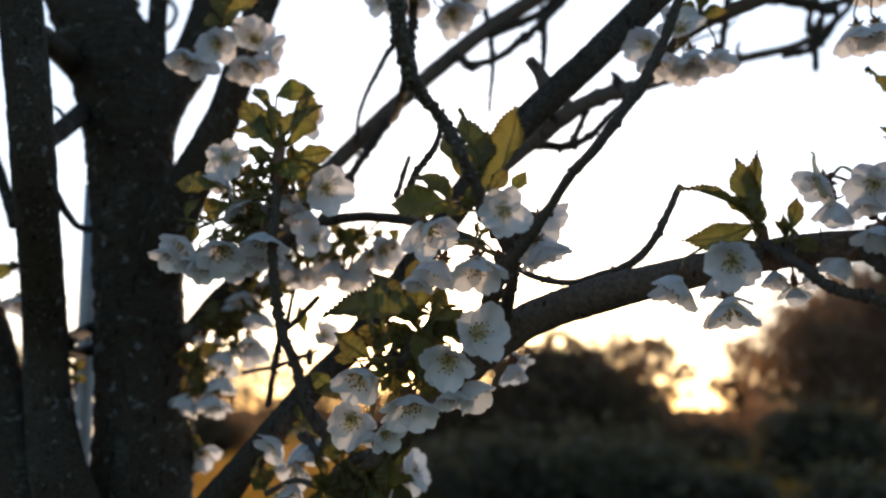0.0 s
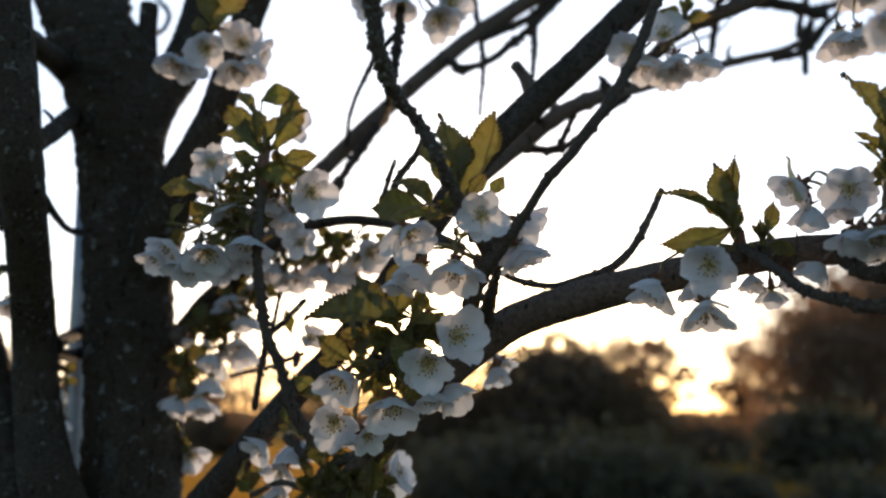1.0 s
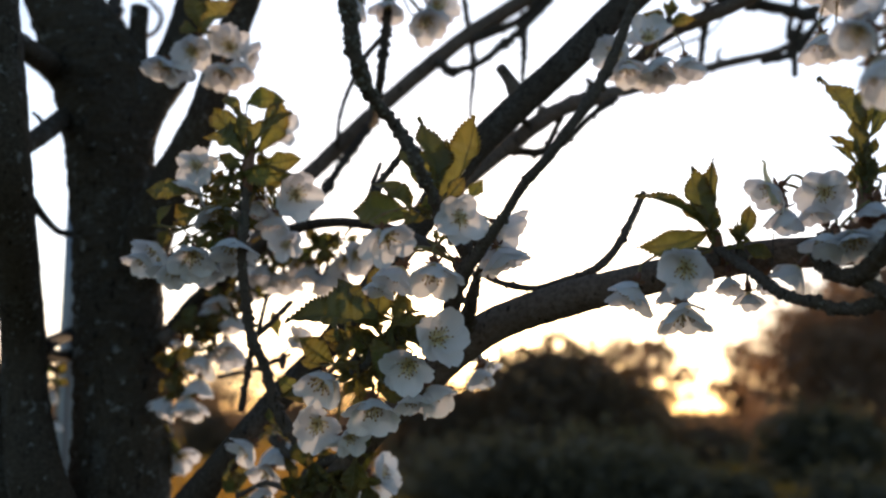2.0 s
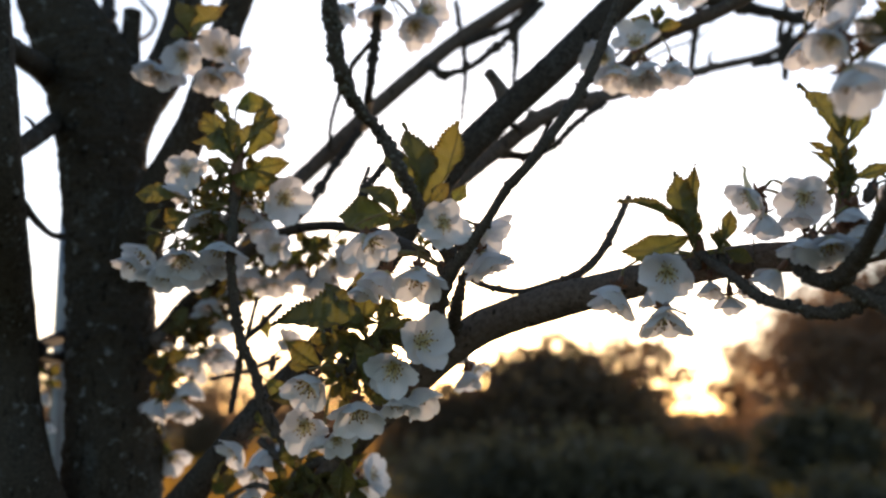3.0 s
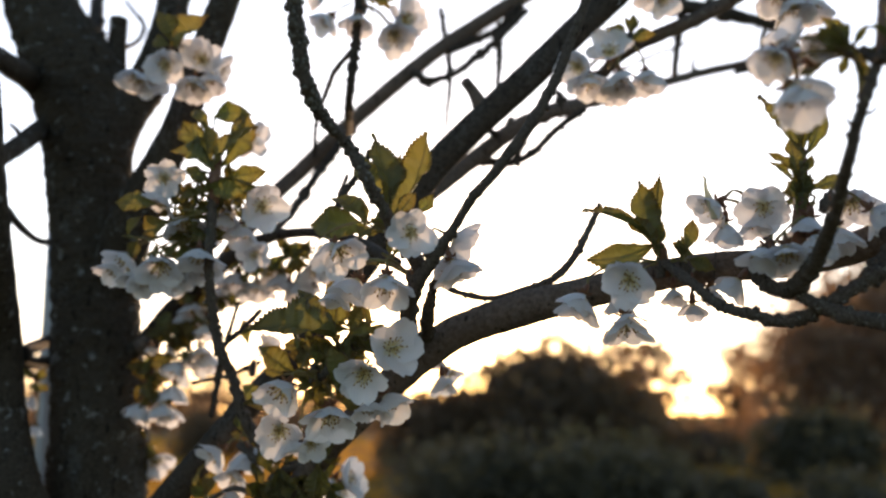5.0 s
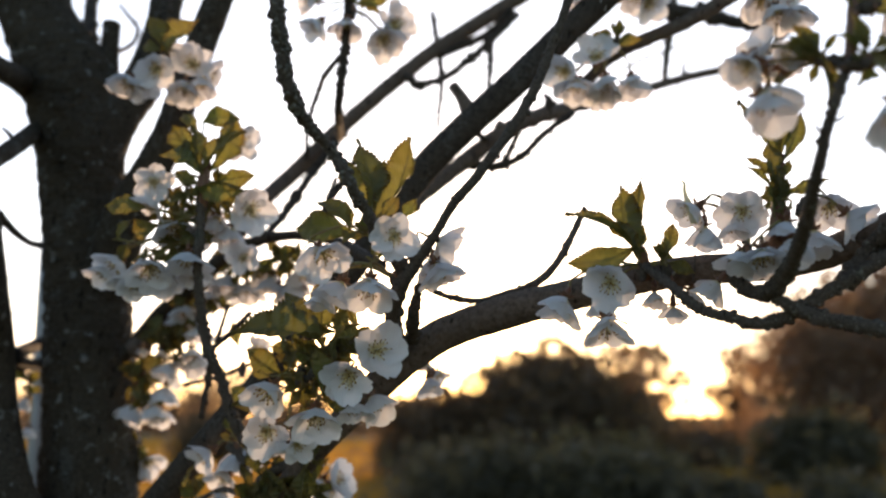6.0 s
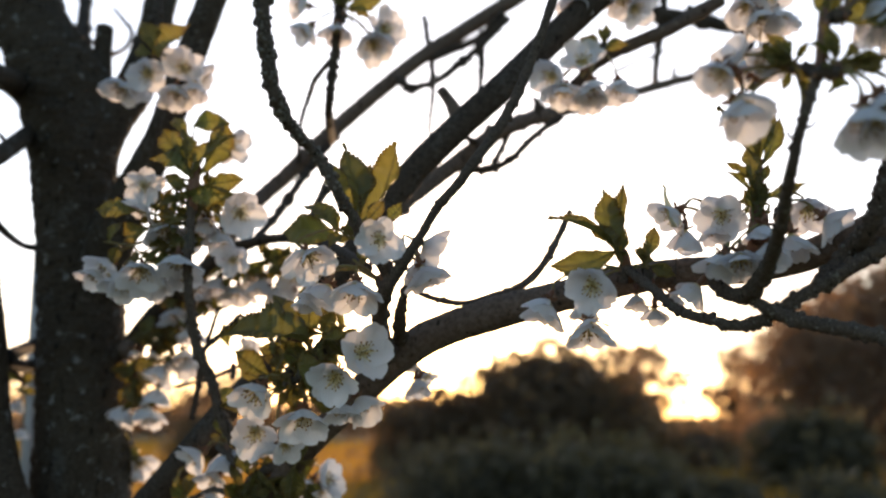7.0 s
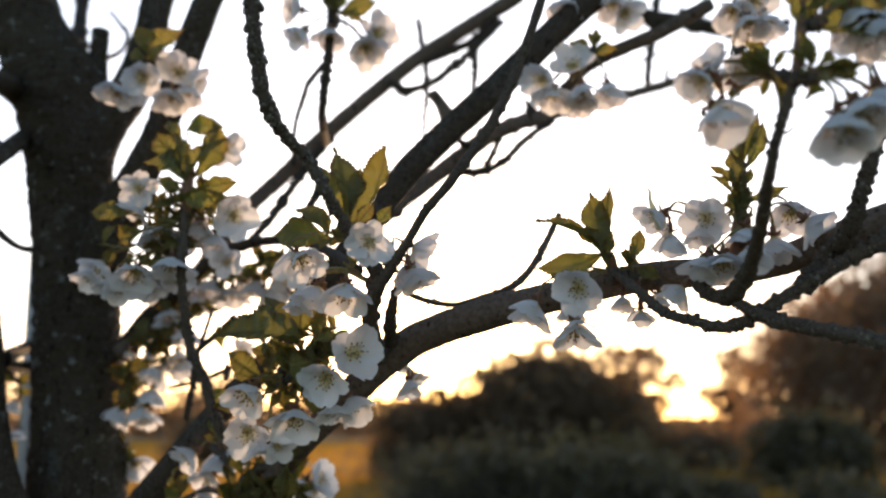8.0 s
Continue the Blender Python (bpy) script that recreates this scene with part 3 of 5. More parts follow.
far_tree("bush", 6.5, 30.0, 2.1, 2.3, 0.0, 60, 120, 0.19, MAT_FAR_LEAF, "narrow dark bush beside the gap in the trees", "bush", 41, 1.1)
far_tree("bush", -9.3, 36.0, 1.75, 3.4, 0.0, 50, 120, 0.17, MAT_FAR_LEAF, "low rounded shrub on the golden meadow", "bush", 18, 1.15)

rng = np.random.default_rng(5)
v, f = leaf_cards([((rng.uniform(-110, 110), rng.uniform(115, 130), rng.uniform(0.2, 5.0)), (3.0, 2.0, 1.4)) for _ in range(760)], 60, 0.55, rng)
for corner in v:
    if 20 < corner[0] < 42:
        corner[2] *= 0.35
v2, f2 = leaf_cards([((rng.uniform(-110, -9), rng.uniform(112, 125), rng.uniform(0.2, 10.2)), (3.0, 2.0, 1.2)) for _ in range(620)], 50, 0.55, rng)
f += [tuple(i + len(v) for i in q) for q in f2]
v += v2
me = bpy.data.meshes.new("far_wood")
me.from_pydata([tuple(p) for p in v], [], f)
me.materials.append(MAT_FAR_SPRING)
tagged(new("far_wood", me), "distant belt of bare spring woodland", "woodland", kind="stuff")

far_tree("bush", -0.1, 24.5, 2.3, 3.6, 0.0, 90, 140, 0.15, MAT_FAR_LEAF, "dark evergreen bush at the edge of the meadow", "bush", 33, 1.15)
far_tree("bush", 0.7, 16.0, 0.95, 3.4, 0.0, 80, 130, 0.11, MAT_SHRUB, "low dark shrub before the broad bush", "bush", 34, 1.15)
far_tree("bush", 3.0, 15.2, 0.95, 3.4, 0.0, 80, 130, 0.11, MAT_SHRUB, "low dark shrub before the broad bush", "bush", 35, 1.15)
far_tree("bush", 4.9, 15.0, 0.5, 1.7, 0.0, 60, 120, 0.09, MAT_SHRUB, "low mound of green shrub on the lawn", "bush", 32, 1.15)

# golden grass of the meadow, many small blades
rng = np.random.default_rng(6)
v, f = [], []
for _ in range(42000):
    y = 15 + 60 * rng.random() ** 1.6
    x = rng.uniform(-0.62, 0.62) * y
    h, a = rng.uniform(0.08, 0.20) * (1 + y / 60), rng.uniform(0, 6.28)
    w = 0.012 * (1 + y / 14)
    n = len(v)
    v += [(x - math.cos(a) * w, y - math.sin(a) * w, -0.01), (x + math.cos(a) * w, y + math.sin(a) * w, -0.01), (x + rng.normal() * 0.04, y + rng.normal() * 0.04, h)]
    f.append((n, n + 1, n + 2))
me = bpy.data.meshes.new("grass")
me.from_pydata(v, [], f)
me.materials.append(MAT_GRASS)
tagged(new("grass", me), "short meadow grass glowing in low sun", "grass", kind="stuff")

# ---- the cherry tree: wood ----
tree = tagged(new("cherry_tree"), "flowering white cherry tree with dark bark and bronze young leaves", "tree")
tree.location = (-0.42, 1.20, 0.0)

limb("trunk", [((-0.40, 1.20, -0.05), 0.095), ((-0.41, 1.20, 0.6), 0.078), ((-0.405, 1.200, 1.392), 0.067), ((-0.421, 1.200, 1.606), 0.0600), ((-0.434, 1.200, 1.750), 0.0595), ((-0.450, 1.200, 1.850), 0.0600), ((-0.460, 1.200, 1.923), 0.064), ((-0.484, 1.200, 2.015), 0.067), ((-0.538, 1.200, 2.115), 0.0545), ((-0.580, 1.200, 2.236), 0.048)], MAT_TRUNK, tree, 96, 0.004, 0.075, 62.0, label="dark rough trunk flecked with pale lichen")
limb("stem", [((-0.446, 1.200, 1.825), 0.052), ((-0.437, 1.200, 1.895), 0.043), ((-0.413, 1.210, 1.966), 0.037), ((-0.384, 1.225, 2.020), 0.031), ((-0.368, 1.235, 2.085), 0.0275), ((-0.361, 1.240, 2.130), 0.0260), ((-0.356, 1.245, 2.185), 0.0248), ((-0.328, 1.250, 2.277), 0.0225)], MAT_TRUNK, tree, 56, 0.004, 0.05, 80.0)
limb("stem", [((-0.405, 1.200, 1.665), 0.032), ((-0.373, 1.150, 1.749), 0.0335), ((-0.340, 1.120, 1.808), 0.0290), ((-0.294, 1.100, 1.896), 0.0228), ((-0.268, 1.100, 1.990), 0.0215), ((-0.242, 1.100, 2.079), 0.0208), ((-0.210, 1.100, 2.180), 0.020)], MAT_TRUNK, tree, 48, 0.004, 0.05, 80.0)
limb("stub", [((-0.433, 1.210, 1.984), 0.024), ((-0.435, 1.220, 2.069), 0.0155), ((-0.434, 1.220, 2.123), 0.0140)], MAT_TRUNK, tree, 20, 0.006, 0.06, 60.0, label="sawn-off branch stub")
limb("stem", [((-0.436, 1.120, 1.320), 0.046), ((-0.462, 1.080, 1.418), 0.0345), ((-0.495, 1.100, 1.512), 0.0285), ((-0.499, 1.080, 1.610), 0.0262), ((-0.469, 0.980, 1.705), 0.0238), ((-0.454, 0.920, 1.775), 0.0236), ((-0.460, 0.910, 1.844), 0.0238), ((-0.482, 0.910, 1.966), 0.0242), ((-0.497, 0.910, 2.058), 0.0240)], MAT_TRUNK, tree, 56, 0.004, 0.05, 80.0)
limb("stem", [((-0.470, 1.140, 1.310), 0.048), ((-0.527, 1.120, 1.415), 0.043), ((-0.563, 1.120, 1.512), 0.036), ((-0.605, 1.120, 1.628), 0.031), ((-0.657, 1.120, 1.749), 0.026), ((-0.725, 1.120, 1.948), 0.024)], MAT_TRUNK, tree, 48, 0.004, 0.05, 80.0)
limb("twig", [((-0.453, 0.940, 1.807), 0.010), ((-0.476, 1.040, 1.860), 0.012), ((-0.507, 1.160, 1.926), 0.013), ((-0.489, 1.190, 1.959), 0.014)], MAT_TRUNK, tree, 14, 0.006, 0.10, 80.0)
limb("twig", [((-0.482, 1.060, 1.868), 0.004), ((-0.489, 1.050, 1.882), 0.003), ((-0.494, 1.040, 1.887), 0.002)], MAT_TRUNK, tree, 8, 0.006, 0.10, 80.0)
limb("twig", [((-0.450, 0.970, 1.753), 0.006), ((-0.475, 1.060, 1.752), 0.005), ((-0.510, 1.180, 1.761), 0.005), ((-0.486, 1.190, 1.758), 0.006)], MAT_TRUNK, tree, 10, 0.006, 0.10, 80.0)
limb("branch", [((-0.477, 0.930, 1.943), 0.013), ((-0.494, 1.020, 1.961), 0.015), ((-0.533, 1.170, 2.001), 0.021), ((-0.498, 1.200, 1.971), 0.030)], MAT_TRUNK, tree, 20, 0.006, 0.08, 60.0)
limb("twig", [((-0.579, 1.140, 1.754), 0.009), ((-0.602, 1.150, 1.804), 0.008), ((-0.638, 1.160, 1.880), 0.007), ((-0.682, 1.160, 1.990), 0.006)], MAT_TRUNK, tree, 10, 0.006, 0.10, 80.0)

# the limb that rises behind the blossom, and the low limb that comes forward
limb("limb", [((-0.370, 1.120, 1.281), 0.028), ((-0.289, 1.060, 1.374), 0.023), ((-0.218, 1.010, 1.454), 0.0165), ((-0.158, 1.000, 1.524), 0.0158), ((-0.101, 0.990, 1.583), 0.0155), ((-0.025, 0.955, 1.677), 0.0158), ((0.052, 0.930, 1.782), 0.0165), ((0.105, 0.925, 1.839), 0.0168), ((0.175, 0.925, 1.906), 0.0172), ((0.235, 0.925, 1.967), 0.0172), ((0.302, 0.925, 2.031), 0.017)], MAT_LIMB_DARK, tree, 40, 0.004, 0.04, 90.0)
limb("stub", [((0.120, 0.925, 1.860), 0.011), ((0.109, 0.920, 1.882), 0.0072), ((0.098, 0.920, 1.898), 0.0062)], MAT_LIMB, tree, 14, 0.004, 0.08, 80.0)
limb("limb", [((-0.198, 1.020, 1.288), 0.018), ((-0.123, 0.960, 1.386), 0.014), ((-0.083, 0.910, 1.436), 0.0125), ((-0.042, 0.870, 1.481), 0.0125), ((0.003, 0.850, 1.526), 0.0150), ((0.050, 0.835, 1.570), 0.0175), ((0.095, 0.820, 1.596), 0.0170), ((0.155, 0.790, 1.613), 0.0165), ((0.210, 0.760, 1.624), 0.0150), ((0.262, 0.720, 1.632), 0.0135), ((0.307, 0.690, 1.635), 0.0130), ((0.355, 0.665, 1.634), 0.0125), ((0.392, 0.645, 1.639), 0.0125), ((0.429, 0.620, 1.652), 0.0130), ((0.470, 0.590, 1.667), 0.0130), ((0.518, 0.550, 1.682), 0.0130)], MAT_LIMB, tree, 40, 0.003, 0.045, 100.0, label="smooth grey-brown limb reaching sideways")
limb("limb", [((-0.345, 1.160, 1.602), 0.014), ((-0.274, 1.200, 1.694), 0.013), ((-0.215, 1.330, 1.853), 0.0135), ((-0.171, 1.380, 1.922), 0.0145), ((-0.101, 1.380, 1.995), 0.0145), ((-0.008, 1.380, 2.082), 0.0142), ((0.069, 1.390, 2.152), 0.0140), ((0.121, 1.400, 2.192), 0.0145), ((0.175, 1.400, 2.228), 0.0148), ((0.256, 1.400, 2.282), 0.0148)], MAT_LIMB, tree, 24, 0.004, 0.06, 90.0)
limb("limb", [((-0.397, 1.210, 1.572), 0.013), ((-0.347, 1.170, 1.613), 0.0100), ((-0.299, 1.140, 1.659), 0.0095), ((-0.222, 1.060, 1.696), 0.009), ((-0.167, 1.020, 1.723), 0.0075), ((-0.108, 0.980, 1.728), 0.0062), ((-0.053, 0.930, 1.715), 0.0060), ((-0.023, 0.870, 1.696), 0.0058), ((0.006, 0.790, 1.669), 0.0055), ((0.031, 0.710, 1.642), 0.005)], MAT_LIMB_DARK, tree, 16, 0.005, 0.08, 80.0, 0.1)
limb("limb", [((0.010, 0.960, 1.730), 0.010), ((0.069, 1.040, 1.804), 0.0110), ((0.121, 1.080, 1.857), 0.0118), ((0.172, 1.090, 1.899), 0.0118), ((0.228, 1.120, 1.935), 0.0112), ((0.315, 1.240, 1.998), 0.0100), ((0.434, 1.400, 2.083), 0.0088), ((0.560, 1.525, 2.161), 0.0090), ((0.659, 1.530, 2.186), 0.0080), ((0.710, 1.530, 2.212), 0.0078), ((0.756, 1.530, 2.247), 0.0064), ((0.798, 1.530, 2.295), 0.005)], MAT_LIMB, tree, 16, 0.004, 0.12, 90.0, knobs=0.05)
for row in (
    [((0.112, 1.080, 1.848), 0.0036), ((0.136, 1.100, 1.854), 0.0032), ((0.162, 1.100, 1.852), 0.003), ((0.197, 1.100, 1.867), 0.0026), ((0.228, 1.100, 1.900), 0.0026), ((0.271, 1.110, 1.933), 0.0024)],
    [((0.162, 1.100, 1.853), 0.0026), ((0.172, 1.100, 1.859), 0.0026), ((0.188, 1.100, 1.890), 0.0022), ((0.192, 1.090, 1.900), 0.002)],
    [((0.234, 1.120, 1.936), 0.004), ((0.240, 1.120, 1.956), 0.0026), ((0.232, 1.120, 1.966), 0.0015)],
    [((0.122, 1.000, 1.877), 0.0022), ((0.132, 1.050, 1.882), 0.0022), ((0.149, 1.080, 1.883), 0.0024)],
    [((0.084, 1.390, 2.147), 0.0042), ((0.141, 1.390, 2.172), 0.0040), ((0.176, 1.390, 2.193), 0.0040), ((0.213, 1.390, 2.232), 0.0042)],
    [((0.032, 1.360, 2.078), 0.002), ((0.049, 1.360, 2.070), 0.002), ((0.064, 1.360, 2.078), 0.002)],
    [((0.560, 1.525, 2.161), 0.003), ((0.556, 1.525, 2.178), 0.002), ((0.562, 1.520, 2.196), 0.001)],
    [((0.701, 1.530, 2.207), 0.004), ((0.698, 1.530, 2.237), 0.0035), ((0.710, 1.530, 2.278), 0.003), ((0.718, 1.530, 2.319), 0.003)],
    [((0.582, 1.500, 2.303), 0.004), ((0.662, 1.520, 2.279), 0.004), ((0.731, 1.530, 2.272), 0.004), ((0.809, 1.530, 2.295), 0.004)],
    [((0.021, 1.370, 2.097), 0.004), ((0.051, 1.360, 2.081), 0.0032), ((0.089, 1.360, 2.089), 0.0034), ((0.128, 1.360, 2.119), 0.0036), ((0.171, 1.360, 2.159), 0.0034), ((0.221, 1.360, 2.211), 0.003)],
    [((0.170, 1.370, 2.171), 0.0030), ((0.171, 1.360, 2.120), 0.003), ((0.166, 1.360, 2.059), 0.0022)],
    [((0.069, 1.400, 2.233), 0.0028), ((0.081, 1.400, 2.151), 0.0028), ((0.085, 1.400, 2.106), 0.0025), ((0.079, 1.400, 2.009), 0.0018)],
):
    limb("twig", [(q, rad * 1.9) for q, rad in row], MAT_LIMB_DARK, tree, 10, 0.003, 0.16, 160.0, wobble=0.002, knobs=0.014)

# twigs that carry the blossom
p, r = limb("twig", [((-0.035, 0.511, 1.859), 0.0050), ((-0.033, 0.528, 1.795), 0.0051), ((-0.031, 0.538, 1.772), 0.0051), ((-0.026, 0.553, 1.745), 0.0050), ((-0.020, 0.577, 1.731), 0.0045), ((-0.003, 0.600, 1.716), 0.0040), ((0.013, 0.605, 1.690), 0.0038), ((0.025, 0.630, 1.671), 0.0038), ((0.035, 0.655, 1.652), 0.0042), ((0.054, 0.670, 1.631), 0.006)], MAT_TWIG, tree, 14, 0.003, 0.26, 260.0, 0.30, 0.002, lumps=0.30, knobs=0.010)[1:]
lichen_on(p, r, tree, 240, 0.0018, 0.0, 0.42)
lichen_on(p, r, tree, 120, 0.0017, 0.4, 0.75)
limb("twig", [((0.211, 0.580, 1.916), 0.0034), ((0.182, 0.580, 1.824), 0.0036), ((0.171, 0.585, 1.795), 0.0036), ((0.157, 0.590, 1.760), 0.0040), ((0.140, 0.595, 1.731), 0.0041), ((0.114, 0.602, 1.695), 0.0040), ((0.094, 0.615, 1.675), 0.0037), ((0.079, 0.630, 1.653), 0.0037), ((0.064, 0.650, 1.633), 0.0050), ((0.050, 0.675, 1.618), 0.0062), ((0.041, 0.730, 1.601), 0.0075), ((0.043, 0.820, 1.572), 0.009)], MAT_TWIG, tree, 16, 0.0025, 0.12, 240.0, 0.15, 0.001, lumps=0.15, knobs=0.03)
p, r = limb("twig", [((0.066, 0.735, 1.634), 0.0016), ((0.0635, 0.742, 1.625), 0.0034), ((0.059, 0.760, 1.607), 0.0050), ((0.056, 0.810, 1.588), 0.007)], MAT_TWIG, tree, 14, 0.002, 0.3, 300.0, 0.3, 0.001, lumps=0.3, knobs=0.006)[1:]
lichen_on(p, r, tree, 40, 0.0016)
limb("twig", [((0.070, 0.800, 1.637), 0.0028), ((0.089, 0.810, 1.630), 0.0030), ((0.121, 0.810, 1.625), 0.0030), ((0.156, 0.820, 1.635), 0.0036), ((0.183, 0.820, 1.646), 0.0042), ((0.203, 0.820, 1.666), 0.0040), ((0.219, 0.820, 1.694), 0.0036), ((0.233, 0.820, 1.723), 0.0034)], MAT_TWIG, tree, 12, 0.0025, 0.16, 240.0, 0.25, lumps=0.2, knobs=0.018)
p, r = limb("twig", [((-0.165, 0.830, 1.760), 0.0036), ((-0.167, 0.835, 1.720), 0.004), ((-0.170, 0.845, 1.671), 0.0045), ((-0.169, 0.860, 1.627), 0.0048), ((-0.165, 0.875, 1.589), 0.005), ((-0.150, 0.890, 1.550), 0.0052), ((-0.139, 0.900, 1.510), 0.0056), ((-0.116, 0.910, 1.476), 0.007)], MAT_TWIG, tree, 14, 0.0025, 0.2, 240.0, 0.3, 0.0015, lumps=0.25, knobs=0.012)[1:]
for row in (
    [((-0.033, 0.980, 2.156), 0.0046), ((-0.034, 0.980, 2.025), 0.0046), ((-0.039, 0.980, 1.957), 0.0046), ((-0.046, 1.000, 1.907), 0.0044), ((-0.060, 1.120, 1.919), 0.0048), ((-0.082, 1.320, 1.968), 0.0054)],
    [((-0.079, 1.360, 1.994), 0.006), ((-0.107, 1.340, 1.945), 0.0056), ((-0.139, 1.300, 1.878), 0.0054), ((-0.158, 1.250, 1.820), 0.0052), ((-0.177, 1.150, 1.752), 0.0045)],
    [((-0.043, 0.980, 1.961), 0.003), ((-0.066, 1.020, 1.955), 0.003), ((-0.089, 1.100, 1.958), 0.003), ((-0.114, 1.200, 1.962), 0.003), ((-0.134, 1.300, 1.963), 0.003), ((-0.143, 1.360, 1.945), 0.003)],
    [((-0.002, 0.800, 1.774), 0.002), ((-0.010, 0.800, 1.753), 0.0026), ((-0.027, 0.800, 1.728), 0.003), ((-0.033, 0.790, 1.706), 0.003)],
    [((-0.037, 0.920, 1.784), 0.0018), ((-0.045, 0.920, 1.759), 0.0024), ((-0.052, 0.920, 1.736), 0.003)],
    [((-0.177, 0.950, 1.590), 0.003), ((-0.162, 0.970, 1.611), 0.003), ((-0.142, 0.980, 1.635), 0.0025)],
    [((-0.185, 0.980, 1.587), 0.003), ((-0.195, 1.000, 1.549), 0.003), ((-0.200, 1.000, 1.511), 0.003)],
    [((-0.146, 1.000, 1.575), 0.002), ((-0.194, 1.050, 1.562), 0.002), ((-0.253, 1.100, 1.554), 0.002)],
    [((-0.175, 1.000, 1.645), 0.002), ((-0.173, 0.960, 1.610), 0.002), ((-0.177, 0.950, 1.584), 0.002)],
    [((-0.268, 0.980, 2.047), 0.005), ((-0.265, 0.970, 1.997), 0.0045), ((-0.263, 0.960, 1.959), 0.0045)],
):
    limb("twig", [(q, rad * 1.2) for q, rad in row], MAT_LIMB_DARK, tree, 10, 0.003, 0.18, 200.0, 0.2, 0.001, lumps=0.2, knobs=0.012)
limb("branch", [((0.267, 1.020, 1.934), 0.008), ((0.299, 0.990, 1.962), 0.008), ((0.332, 0.970, 1.975), 0.0085), ((0.385, 0.960, 1.995), 0.0085), ((0.456, 0.960, 2.036), 0.009)], MAT_TWIG, tree, 12, 0.005, 0.10, 120.0, 0.15)

# knobbly twigs over the low limb and in front of it
p, r = limb("twig", [((0.257, 0.675, 1.636), 0.0037), ((0.273, 0.650, 1.614), 0.0037), ((0.291, 0.635, 1.593), 0.0039), ((0.313, 0.625, 1.585), 0.0042), ((0.335, 0.615, 1.580), 0.0042), ((0.357, 0.600, 1.591), 0.0046), ((0.385, 0.590, 1.607), 0.0049), ((0.408, 0.580, 1.623), 0.0055), ((0.437, 0.565, 1.638), 0.0059), ((0.482, 0.550, 1.660), 0.0063)], MAT_TWIG, tree, 16, 0.002, 0.24, 420.0, 0.3, 0.002, lumps=0.15, knobs=0.006)[1:]
lichen_on(p, r, tree, 70, 0.0015, 0.3, 1.0)
p, r = limb("twig", [((0.335, 0.600, 1.598), 0.0042), ((0.355, 0.595, 1.586), 0.0050), ((0.376, 0.585, 1.578), 0.0050), ((0.396, 0.565, 1.570), 0.0050), ((0.425, 0.550, 1.561), 0.0050), ((0.464, 0.530, 1.546), 0.0050)], MAT_TWIG, tree, 16, 0.002, 0.2, 420.0, 0.3, 0.0015, lumps=0.15, knobs=0.007)[1:]
lichen_on(p, r, tree, 45, 0.0015)
limb("twig", [((0.325, 0.432, 1.716), 0.0025), ((0.319, 0.434, 1.699), 0.0029), ((0.316, 0.445, 1.681), 0.0032), ((0.314, 0.460, 1.659), 0.0036), ((0.322, 0.500, 1.639), 0.0041), ((0.331, 0.540, 1.624), 0.0047), ((0.336, 0.580, 1.610), 0.0054), ((0.328, 0.605, 1.602), 0.0054), ((0.319, 0.618, 1.609), 0.0050), ((0.318, 0.630, 1.624), 0.0050), ((0.330, 0.645, 1.640), 0.0050)], MAT_TWIG, tree, 16, 0.0015, 0.22, 380.0, 0.35, 0.001, lumps=0.25, knobs=0.006)
limb("twig", [((0.316, 0.445, 1.681), 0.0016), ((0.308, 0.440, 1.674), 0.0012), ((0.305, 0.440, 1.678), 0.0007)], MAT_TWIG, tree, 8, 0.003)
limb("twig", [((0.315, 0.445, 1.681), 0.0014), ((0.321, 0.442, 1.682), 0.0010), ((0.324, 0.440, 1.685), 0.0007)], MAT_TWIG, tree, 8, 0.003)
p, r = limb("twig", [((0.439, 0.530, 1.749), 0.0046), ((0.424, 0.535, 1.703), 0.0048), ((0.416, 0.545, 1.672), 0.0052), ((0.412, 0.560, 1.649), 0.0058), ((0.409, 0.590, 1.634), 0.0064), ((0.389, 0.600, 1.608), 0.0064)], MAT_TWIG, tree, 16, 0.002, 0.26, 420.0, 0.4, 0.0015, lumps=0.15, knobs=0.006)[1:]
lichen_on(p, r, tree, 60, 0.0016)
limb("twig", [((0.370, 0.440, 1.748), 0.0010), ((0.380, 0.450, 1.738), 0.0011), ((0.397, 0.470, 1.727), 0.0012), ((0.424, 0.500, 1.716), 0.0014)], MAT_TWIG, tree, 8, 0.003, 0.15)

